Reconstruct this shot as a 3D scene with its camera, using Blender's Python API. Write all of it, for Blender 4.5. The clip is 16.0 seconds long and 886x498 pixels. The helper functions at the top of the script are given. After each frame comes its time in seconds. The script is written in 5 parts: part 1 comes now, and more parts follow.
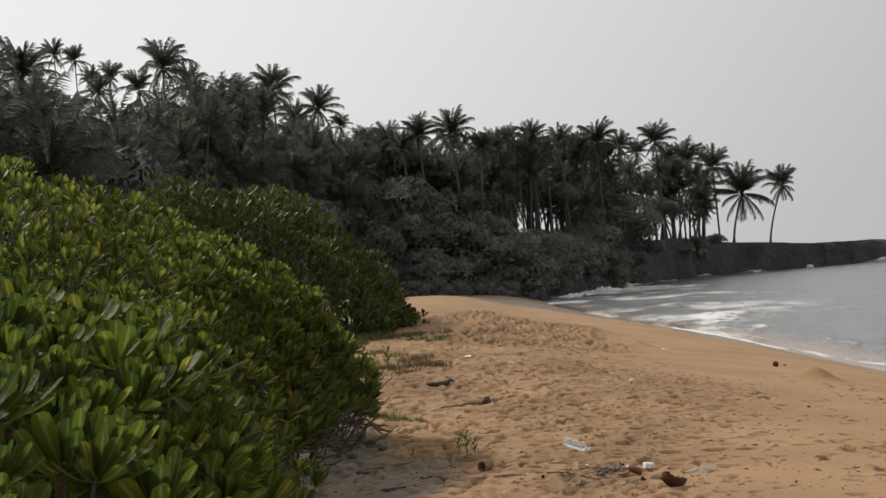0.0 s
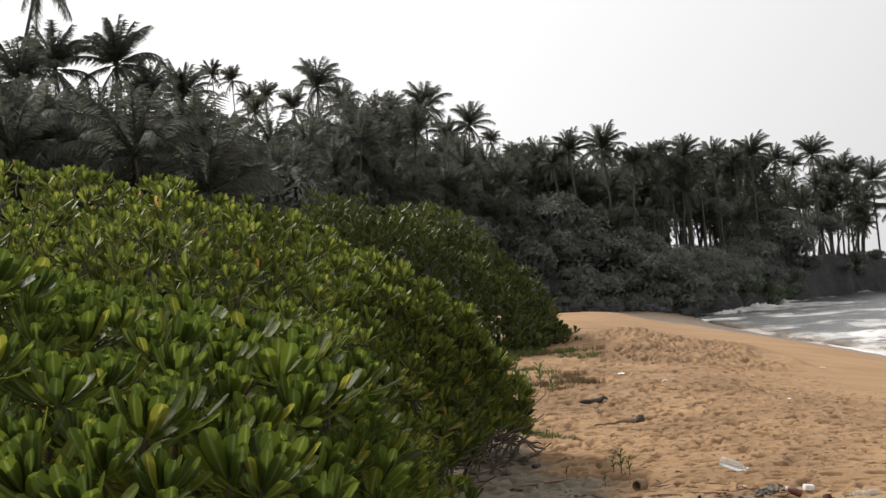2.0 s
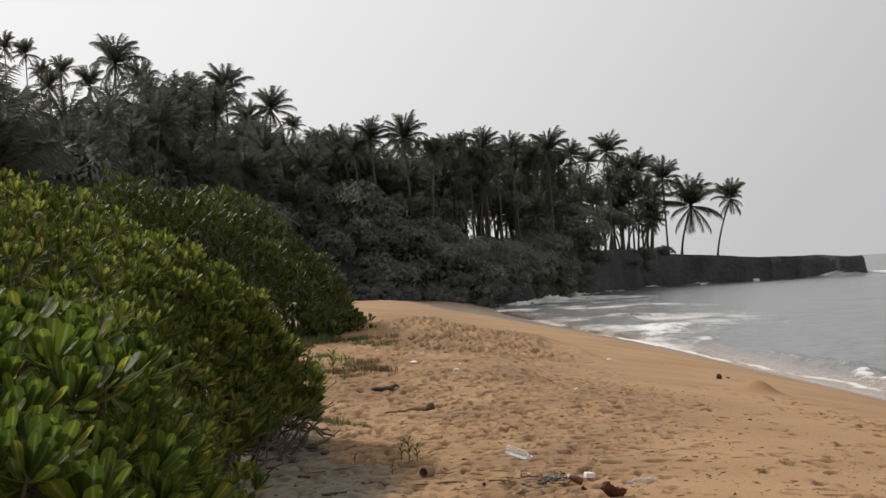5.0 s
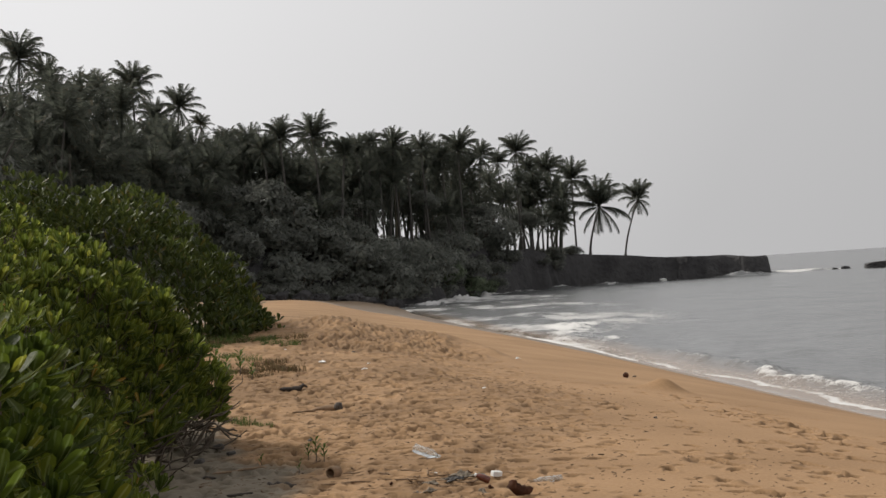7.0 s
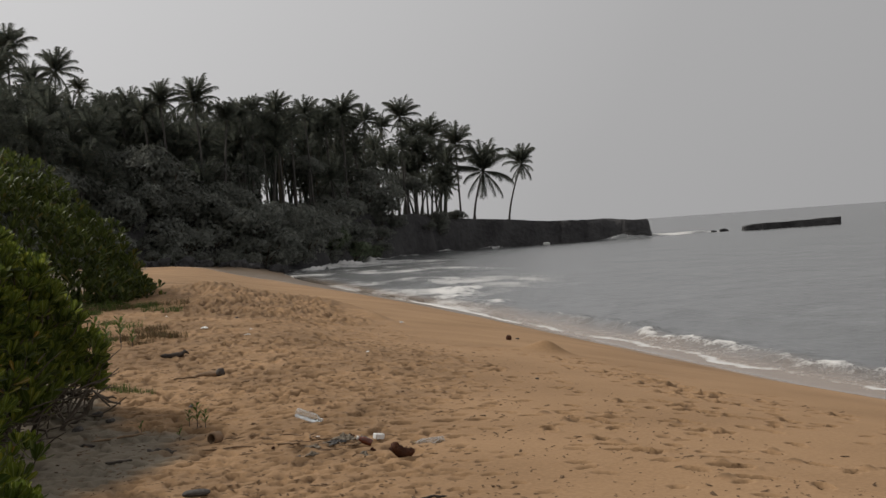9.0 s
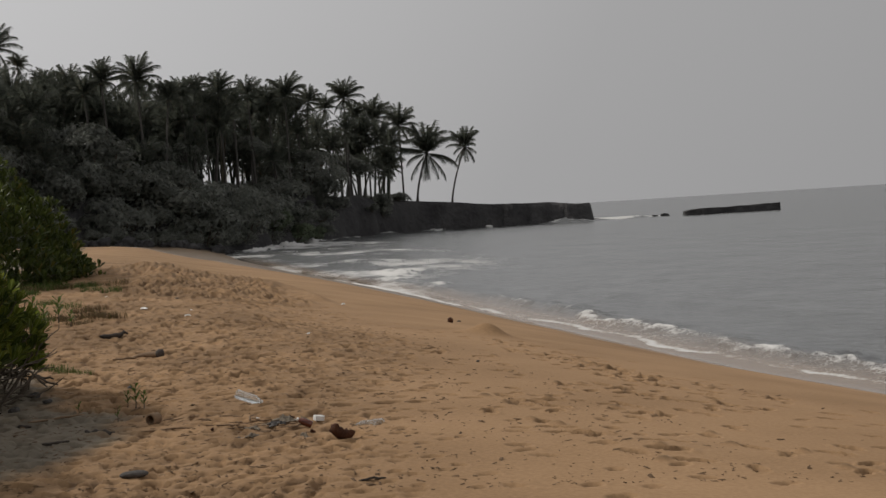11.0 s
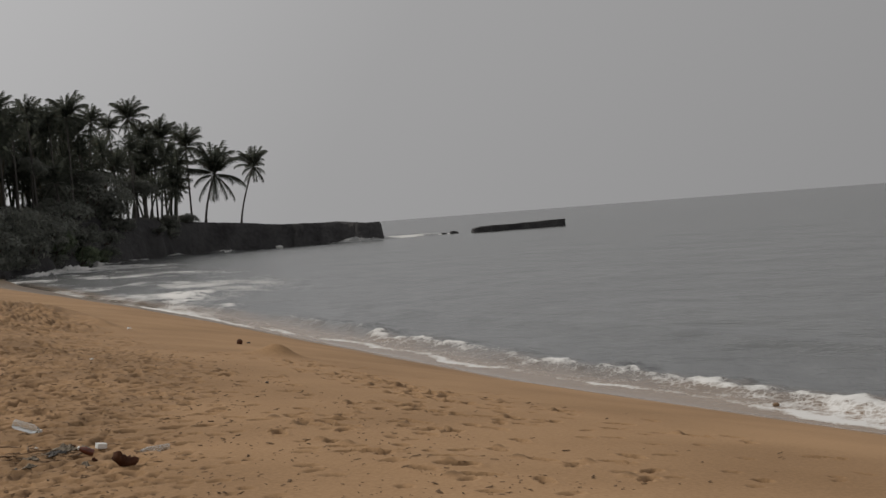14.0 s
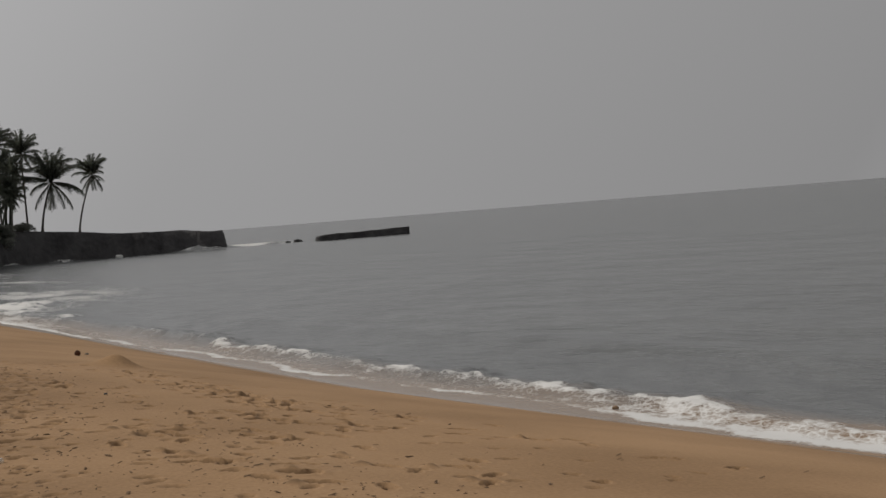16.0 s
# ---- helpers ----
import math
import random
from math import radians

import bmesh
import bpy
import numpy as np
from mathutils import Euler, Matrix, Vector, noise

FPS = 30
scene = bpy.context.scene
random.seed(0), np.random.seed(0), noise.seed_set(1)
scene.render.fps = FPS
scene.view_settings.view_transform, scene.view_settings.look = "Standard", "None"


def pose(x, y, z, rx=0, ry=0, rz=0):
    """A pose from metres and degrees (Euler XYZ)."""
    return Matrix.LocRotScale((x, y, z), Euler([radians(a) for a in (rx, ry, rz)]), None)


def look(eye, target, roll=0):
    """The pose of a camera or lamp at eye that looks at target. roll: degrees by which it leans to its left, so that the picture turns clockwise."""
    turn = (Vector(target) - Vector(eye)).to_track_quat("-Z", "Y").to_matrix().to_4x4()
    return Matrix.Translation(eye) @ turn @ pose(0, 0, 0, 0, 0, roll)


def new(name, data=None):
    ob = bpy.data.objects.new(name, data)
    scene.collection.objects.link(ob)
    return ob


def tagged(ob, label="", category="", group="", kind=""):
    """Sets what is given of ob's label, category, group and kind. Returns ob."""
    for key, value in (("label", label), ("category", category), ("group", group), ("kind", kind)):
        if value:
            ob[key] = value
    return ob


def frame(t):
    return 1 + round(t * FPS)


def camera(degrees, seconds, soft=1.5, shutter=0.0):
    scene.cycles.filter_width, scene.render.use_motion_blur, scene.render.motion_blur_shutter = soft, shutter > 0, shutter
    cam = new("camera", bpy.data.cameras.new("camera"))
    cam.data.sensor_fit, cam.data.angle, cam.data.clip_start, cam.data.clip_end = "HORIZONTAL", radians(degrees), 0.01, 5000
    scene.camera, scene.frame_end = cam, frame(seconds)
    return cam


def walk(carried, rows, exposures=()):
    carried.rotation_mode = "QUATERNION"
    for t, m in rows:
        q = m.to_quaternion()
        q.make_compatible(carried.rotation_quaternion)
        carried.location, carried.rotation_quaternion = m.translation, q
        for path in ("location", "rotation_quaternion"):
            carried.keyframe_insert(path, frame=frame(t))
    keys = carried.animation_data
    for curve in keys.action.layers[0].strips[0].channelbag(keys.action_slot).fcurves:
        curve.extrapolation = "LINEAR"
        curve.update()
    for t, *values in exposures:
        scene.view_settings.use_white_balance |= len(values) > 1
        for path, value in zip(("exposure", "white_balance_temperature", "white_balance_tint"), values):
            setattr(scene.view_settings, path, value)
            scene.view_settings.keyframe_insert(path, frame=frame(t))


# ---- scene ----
# ---- camera ----
cam = camera(34.41, 16.0)
EYE = 1.6
ROWS = [
    (0.0, -0.000, 0.000, 0.000, 0.00, 1.22, -5.11),
    (0.5, -0.004, 0.003, 0.003, 1.68, 1.48, -5.63),
    (1.0, -0.011, -0.008, -0.002, 3.40, 1.49, -5.29),
    (1.5, -0.020, 0.008, 0.012, 4.80, 1.70, -5.16),
    (2.0, -0.021, -0.015, 0.013, 5.96, 2.38, -4.97),
    (2.5, 0.001, -0.058, 0.010, 5.69, 2.34, -4.91),
    (3.0, -0.001, -0.033, 0.009, 3.59, 1.96, -4.55),
    (3.5, 0.002, -0.020, 0.007, 2.26, 1.71, -4.15),
    (4.0, 0.006, -0.016, 0.006, 0.37, 1.53, -3.91),
    (6.5, 0.039, 0.045, -0.004, -4.21, 1.09, -3.61),
    (7.0, 0.043, 0.037, -0.006, -5.62, 1.04, -3.70),
    (7.5, 0.059, 0.042, -0.013, -7.14, 0.79, -4.09),
    (8.0, 0.055, 0.017, -0.020, -8.48, 0.58, -3.76),
    (8.5, 0.061, 0.028, -0.016, -9.15, -0.12, -4.05),
    (9.0, 0.075, 0.050, -0.025, -10.12, -0.67, -4.09),
    (11.5, 0.089, 0.056, -0.028, -13.73, -1.74, -3.65),
    (12.0, 0.103, 0.068, -0.031, -15.79, -1.95, -4.00),
    (12.5, 0.095, 0.047, -0.028, -16.89, -1.99, -4.03),
    (13.0, 0.121, 0.085, -0.033, -17.82, -1.83, -4.14),
    (13.5, 0.126, 0.090, -0.034, -19.46, -1.47, -4.01),
    (14.0, 0.135, 0.093, -0.039, -20.75, -1.33, -4.36),
    (14.5, 0.142, 0.099, -0.043, -22.22, -1.24, -4.51),
    (15.0, 0.154, 0.131, -0.050, -23.64, -1.29, -4.56),
    (15.5, 0.161, 0.112, -0.048, -25.23, -1.41, -4.61),
    (16.0, 0.149, 0.083, -0.050, -26.98, -1.49, -4.53),
]
EXPOSURES = [(0.0, 0.0), (1.0, 0.24), (2.2, 0.42), (3.4, 0.36), (4.0, 0.23), (7.0, 0.0), (9.0, -0.39), (11.5, -0.55), (14.0, -0.62), (16.0, -0.68)]
walk(cam, [(t, pose(x, y, EYE + z, 90 + pitch, 0, yaw) @ pose(0, 0, 0, 0, 0, roll)) for t, x, y, z, yaw, pitch, roll in ROWS], EXPOSURES)

# ---- world and sun: a hazy white sky, the sun veiled, ahead and to the left ----
SUN_AZ, SUN_EL, GLOW_EL = radians(-55), radians(41), radians(34)


def sky_dir(az, el):
    return Vector((math.sin(az) * math.cos(el), math.cos(az) * math.cos(el), math.sin(el)))


SUN_DIR, GLOW_DIR = sky_dir(SUN_AZ, SUN_EL), sky_dir(SUN_AZ, GLOW_EL)
world = bpy.data.worlds.new("hazy_sky")
scene.world = world
world.use_nodes = True
wn, wl = world.node_tree.nodes, world.node_tree.links
bg = wn["Background"]
sky = wn.new("ShaderNodeTexSky")
sky.sky_type, sky.sun_disc = "NISHITA", False
sky.sun_elevation, sky.sun_rotation = SUN_EL, SUN_AZ
sky.air_density, sky.dust_density, sky.ozone_density = 1.0, 8.0, 1.0
grey = wn.new("ShaderNodeHueSaturation")
grey.inputs["Saturation"].default_value = 0.12
grey.inputs["Value"].default_value = 0.06
coord = wn.new("ShaderNodeTexCoord")
dot = wn.new("ShaderNodeVectorMath")
dot.operation = "DOT_PRODUCT"
dot.inputs[1].default_value = GLOW_DIR
haze = wn.new("ShaderNodeValToRGB")
span = wn.new("ShaderNodeMapRange")
span.inputs["From Min"].default_value, span.inputs["From Max"].default_value = -1.0, 1.0
for i, (p, c) in enumerate([(0.0, 1.05), (0.33, 0.70), (0.445, 0.465), (0.645, 0.585), (0.827, 0.88), (0.95, 1.0)]):
    e = haze.color_ramp.elements[i] if i < 2 else haze.color_ramp.elements.new(p)
    e.position, e.color = p, (c, c * 0.992, c * 1.0, 1)
mixw = wn.new("ShaderNodeMix")
mixw.data_type = "RGBA"
mixw.inputs["Factor"].default_value = 0.12
wl.new(sky.outputs["Color"], grey.inputs["Color"])
wl.new(coord.outputs["Generated"], dot.inputs[0])
wl.new(dot.outputs["Value"], span.inputs["Value"])
wl.new(span.outputs["Result"], haze.inputs["Fac"])
wl.new(haze.outputs["Color"], mixw.inputs["A"])
wl.new(grey.outputs["Color"], mixw.inputs["B"])
wl.new(mixw.outputs["Result"], bg.inputs["Color"])
bg.inputs["Strength"].default_value = 1.0

sun = new("sun", bpy.data.lights.new("sun", "SUN"))
sun.data.energy, sun.data.angle, sun.data.color = 3.1, radians(5), (1.0, 0.95, 0.87)
sun.matrix_world = look(SUN_DIR * 50, (0, 0, 0))


# ---- materials ----
def material(name, dark, light, rough=0.8, scale=2.0, fine=30.0, bump=0.2, depth=0.02, spec=0.3, clear=0.0, metal=0.0, grain=0.45):
    """A two-scale noisy surface between two colours, with fine relief."""
    m = bpy.data.materials.new(name)
    m.use_nodes = True
    n, l = m.node_tree.nodes, m.node_tree.links
    p = n["Principled BSDF"]
    tc = n.new("ShaderNodeTexCoord")
    big, small = n.new("ShaderNodeTexNoise"), n.new("ShaderNodeTexNoise")
    big.inputs["Scale"].default_value, small.inputs["Scale"].default_value = scale, fine
    big.inputs["Detail"].default_value = small.inputs["Detail"].default_value = 5
    add = n.new("ShaderNodeMath")
    add.operation = "MULTIPLY_ADD"
    add.inputs[1].default_value = grain
    ramp = n.new("ShaderNodeMapRange")
    ramp.inputs["From Min"].default_value, ramp.inputs["From Max"].default_value = 0.24 + grain * 0.47, 0.76 + grain * 0.53
    mix = n.new("ShaderNodeMix")
    mix.data_type = "RGBA"
    mix.inputs["A"].default_value, mix.inputs["B"].default_value = (*dark, 1), (*light, 1)
    b = n.new("ShaderNodeBump")
    b.inputs["Strength"].default_value, b.inputs["Distance"].default_value = bump, depth
    for t in (big, small):
        l.new(tc.outputs["Object"], t.inputs["Vector"])
    l.new(small.outputs["Fac"], add.inputs[0])
    l.new(big.outputs["Fac"], add.inputs[2])
    l.new(add.outputs[0], ramp.inputs["Value"])
    l.new(ramp.outputs["Result"], mix.inputs["Factor"])
    l.new(mix.outputs["Result"], p.inputs["Base Color"])
    l.new(small.outputs["Fac"], b.inputs["Height"])
    l.new(b.outputs["Normal"], p.inputs["Normal"])
    p.inputs["Roughness"].default_value = rough
    p.inputs["Specular IOR Level"].default_value = spec
    p.inputs["Metallic"].default_value = metal
    if clear:
        p.inputs["Transmission Weight"].default_value = clear
    return m


def leaf_material(name, stops, rough=0.4, through_light=0.35, spec=0.5):
    """Foliage: each leaf takes its own colour from the stops, and lets some light through."""
    m = bpy.data.materials.new(name)
    m.use_nodes = True
    n, l = m.node_tree.nodes, m.node_tree.links
    p, out = n["Principled BSDF"], n["Material Output"]
    geo, ramp = n.new("ShaderNodeNewGeometry"), n.new("ShaderNodeValToRGB")
    for i, (at, c) in enumerate(stops):
        e = ramp.color_ramp.elements[i] if i < 2 else ramp.color_ramp.elements.new(at)
        e.position, e.color = at, (*c, 1)
    tc, vein = n.new("ShaderNodeTexCoord"), n.new("ShaderNodeTexNoise")
    vein.inputs["Scale"].default_value = 1.3
    vary = n.new("ShaderNodeHueSaturation")
    vr = n.new("ShaderNodeMapRange")
    vr.inputs["To Min"].default_value, vr.inputs["To Max"].default_value = 0.35, 1.5
    tr, mx = n.new("ShaderNodeBsdfTranslucent"), n.new("ShaderNodeMixShader")
    mx.inputs["Fac"].default_value = through_light
    l.new(geo.outputs["Random Per Island"], ramp.inputs["Fac"])
    l.new(tc.outputs["Object"], vein.inputs["Vector"])
    l.new(vein.outputs["Fac"], vr.inputs["Value"])
    l.new(vr.outputs["Result"], vary.inputs["Value"])
    l.new(ramp.outputs["Color"], vary.inputs["Color"])
    rib, line, paler, blend = n.new("ShaderNodeAttribute"), n.new("ShaderNodeMapRange"), n.new("ShaderNodeHueSaturation"), n.new("ShaderNodeMix")
    rib.attribute_name = "rib"
    line.inputs["From Min"].default_value, line.inputs["From Max"].default_value = 0.72, 0.95
    paler.inputs["Value"].default_value, paler.inputs["Saturation"].default_value = 1.7, 0.8
    blend.data_type = "RGBA"
    l.new(rib.outputs["Fac"], line.inputs["Value"])
    l.new(vary.outputs["Color"], paler.inputs["Color"])
    l.new(vary.outputs["Color"], blend.inputs["A"])
    l.new(paler.outputs["Color"], blend.inputs["B"])
    l.new(line.outputs["Result"], blend.inputs["Factor"])
    l.new(blend.outputs["Result"], p.inputs["Base Color"])
    l.new(blend.outputs["Result"], tr.inputs["Color"])
    l.new(p.outputs["BSDF"], mx.inputs[1])
    l.new(tr.outputs["BSDF"], mx.inputs[2])
    l.new(mx.outputs["Shader"], out.inputs["Surface"])
    p.inputs["Roughness"].default_value = rough
    p.inputs["Specular IOR Level"].default_value = spec
    # a wavy blade: the gloss breaks up over each leaf
    wavy, bump = n.new("ShaderNodeTexNoise"), n.new("ShaderNodeBump")
    wavy.inputs["Scale"].default_value, wavy.inputs["Detail"].default_value = 22.0, 3
    bump.inputs["Strength"].default_value, bump.inputs["Distance"].default_value = 0.35, 0.02
    l.new(tc.outputs["Object"], wavy.inputs["Vector"])
    l.new(wavy.outputs["Fac"], bump.inputs["Height"])
    l.new(bump.outputs["Normal"], p.inputs["Normal"])
    return m


def attribute_mix(m, attribute, colour, rough, strength=1.0):
    """Blend a material towards a colour and a roughness where a mesh attribute says so."""
    n, l = m.node_tree.nodes, m.node_tree.links
    p = n["Principled BSDF"]
    at, mix, mr = n.new("ShaderNodeAttribute"), n.new("ShaderNodeMix"), n.new("ShaderNodeMix")
    at.attribute_name = attribute
    sc = n.new("ShaderNodeMath")
    sc.operation, sc.inputs[1].default_value = "MULTIPLY", strength
    l.new(at.outputs["Fac"], sc.inputs[0])
    mix.data_type = "RGBA"
    source = p.inputs["Base Color"].links[0].from_socket
    l.new(source, mix.inputs["A"])
    mix.inputs["B"].default_value = (*colour, 1)
    l.new(sc.outputs[0], mix.inputs["Factor"])
    l.new(mix.outputs["Result"], p.inputs["Base Color"])
    mr.data_type = "FLOAT"
    if p.inputs["Roughness"].links:
        l.new(p.inputs["Roughness"].links[0].from_socket, mr.inputs["A"])
    else:
        mr.inputs["A"].default_value = p.inputs["Roughness"].default_value
    mr.inputs["B"].default_value = rough
    l.new(sc.outputs[0], mr.inputs["Factor"])
    l.new(mr.outputs["Result"], p.inputs["Roughness"])


M_SAND = material("sand", (0.231, 0.137, 0.068), (0.373, 0.231, 0.123), 0.9, 0.4, 32.0, 0.38, 0.015, 0.2, grain=0.75)
attribute_mix(M_SAND, "wet", (0.19, 0.135, 0.088), 0.28)
_n, _l = M_SAND.node_tree.nodes, M_SAND.node_tree.links
_b = [k for k in _n if k.type == "BUMP"][0]
_at, _mr = _n.new("ShaderNodeAttribute"), _n.new("ShaderNodeMapRange")
_at.attribute_name = "trodden"
_mr.inputs["To Min"].default_value, _mr.inputs["To Max"].default_value = 0.12, 0.7
_l.new(_at.outputs["Fac"], _mr.inputs["Value"])
_l.new(_mr.outputs["Result"], _b.inputs["Strength"])
# trodden zone coloured darker, standing in for shade among its many small prints
attribute_mix(M_SAND, "trodden", (0.19, 0.116, 0.062), 0.95, 0.7)
# a darker sand colour inside the pressed prints
attribute_mix(M_SAND, "print_dark", (0.105, 0.063, 0.034), 0.85, 1.0)
# leaf-litter soil colour, also used to paint the shrub's shadow on the sand
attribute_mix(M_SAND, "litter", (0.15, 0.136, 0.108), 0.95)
M_ROCK = material("dark_laterite_rock", (0.026, 0.025, 0.026), (0.074, 0.071, 0.071), 0.85, 0.25, 1.3, 1.0, 0.5, 0.25)
M_TRUNK = material("palm_bark", (0.055, 0.051, 0.047), (0.13, 0.12, 0.11), 0.9, 1.0, 12.0, 0.5, 0.03, 0.1)
M_STEM = material("shrub_bark", (0.055, 0.044, 0.034), (0.14, 0.113, 0.088), 0.85, 3.0, 40.0, 0.5, 0.01, 0.2)
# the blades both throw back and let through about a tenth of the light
# frond and scrub colours are greyed and lifted: distance haze put into them
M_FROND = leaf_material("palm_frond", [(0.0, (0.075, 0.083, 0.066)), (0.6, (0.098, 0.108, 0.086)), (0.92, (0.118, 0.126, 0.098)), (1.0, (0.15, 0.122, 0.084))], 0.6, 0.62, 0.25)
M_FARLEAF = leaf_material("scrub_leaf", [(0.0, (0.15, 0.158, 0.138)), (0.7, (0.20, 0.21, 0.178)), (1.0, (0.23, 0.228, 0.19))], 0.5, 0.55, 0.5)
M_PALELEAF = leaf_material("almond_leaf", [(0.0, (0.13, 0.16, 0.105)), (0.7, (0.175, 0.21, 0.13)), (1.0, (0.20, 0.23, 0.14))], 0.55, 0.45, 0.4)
M_LEAF = leaf_material("beach_cabbage_leaf", [(0.0, (0.043, 0.066, 0.012)), (0.45, (0.092, 0.125, 0.015)), (0.85, (0.154, 0.188, 0.022)), (0.992, (0.205, 0.215, 0.026)), (0.997, (0.38, 0.22, 0.035))], 0.48, 0.6, 0.13)
M_LEAF_OLD = leaf_material("older_cabbage_leaf", [(0.0, (0.042, 0.061, 0.012)), (0.45, (0.094, 0.121, 0.017)), (0.85, (0.162, 0.190, 0.026)), (0.992, (0.21, 0.215, 0.03)), (0.9975, (0.36, 0.21, 0.04))], 0.45, 0.55, 0.18)
M_LEAF_DARK = leaf_material("shrub_leaf", [(0.0, (0.036, 0.050, 0.013)), (0.5, (0.062, 0.082, 0.019)), (0.93, (0.105, 0.126, 0.028)), (1.0, (0.16, 0.12, 0.03))], 0.45, 0.4, 0.22)
M_GRASS = leaf_material("grass", [(0.0, (0.05, 0.09, 0.02)), (0.6, (0.09, 0.13, 0.03)), (1.0, (0.2, 0.17, 0.07))], 0.6, 0.35, 0.2)
M_DRYGRASS = leaf_material("dry_grass", [(0.0, (0.10, 0.068, 0.035)), (0.7, (0.17, 0.115, 0.06)), (1.0, (0.09, 0.1, 0.03))], 0.7, 0.3, 0.2)
M_HUSK = material("coconut_husk", (0.032, 0.012, 0.007), (0.105, 0.042, 0.02), 0.8, 14.0, 120.0, 0.7, 0.01, 0.2)
M_WOOD = material("driftwood", (0.12, 0.078, 0.048), (0.30, 0.20, 0.125), 0.85, 6.0, 60.0, 0.6, 0.01, 0.2)
M_DARKWOOD = material("wet_dark_wood", (0.03, 0.024, 0.02), (0.09, 0.072, 0.06), 0.8, 6.0, 50.0, 0.6, 0.01, 0.3)
M_DEBRIS = material("bark_and_shade_chips", (0.07, 0.043, 0.025), (0.19, 0.12, 0.07), 0.9, 3.0, 60.0, 0.4, 0.005, 0.2)
M_WHITE = material("white_foam_plastic", (0.62, 0.62, 0.60), (0.82, 0.82, 0.80), 0.6, 12.0, 60.0, 0.2, 0.004, 0.4)
M_CLOTH = material("grey_rag", (0.085, 0.068, 0.050), (0.27, 0.225, 0.172), 0.8, 14.0, 80.0, 0.5, 0.01, 0.2)
M_BLACKBAG = material("dark_plastic", (0.025, 0.021, 0.018), (0.08, 0.068, 0.058), 0.6, 12.0, 60.0, 0.4, 0.01, 0.5)
M_YELLOW = material("yellow_plastic", (0.42, 0.30, 0.08), (0.6, 0.46, 0.14), 0.5, 12.0, 60.0, 0.1, 0.003, 0.4)
M_RUST = material("brown_glass", (0.08, 0.022, 0.012), (0.20, 0.055, 0.03), 0.2, 10.0, 60.0, 0.1, 0.003, 0.6)
M_BOULDER = material("pale_stone", (0.5, 0.5, 0.48), (0.75, 0.75, 0.72), 0.7, 1.5, 8.0, 0.4, 0.03, 0.3)
M_STONE = material("grey_stone", (0.045, 0.04, 0.037), (0.11, 0.098, 0.088), 0.8, 6.0, 40.0, 0.5, 0.01, 0.3)
M_CLEAR = bpy.data.materials.new("clear_plastic")
M_CLEAR.use_nodes = True
_p = M_CLEAR.node_tree.nodes["Principled BSDF"]
_p.inputs["Base Color"].default_value = (0.92, 0.95, 0.95, 1)
_p.inputs["Roughness"].default_value = 0.15
_p.inputs["IOR"].default_value = 1.4
_p.inputs["Transmission Weight"].default_value = 0.8


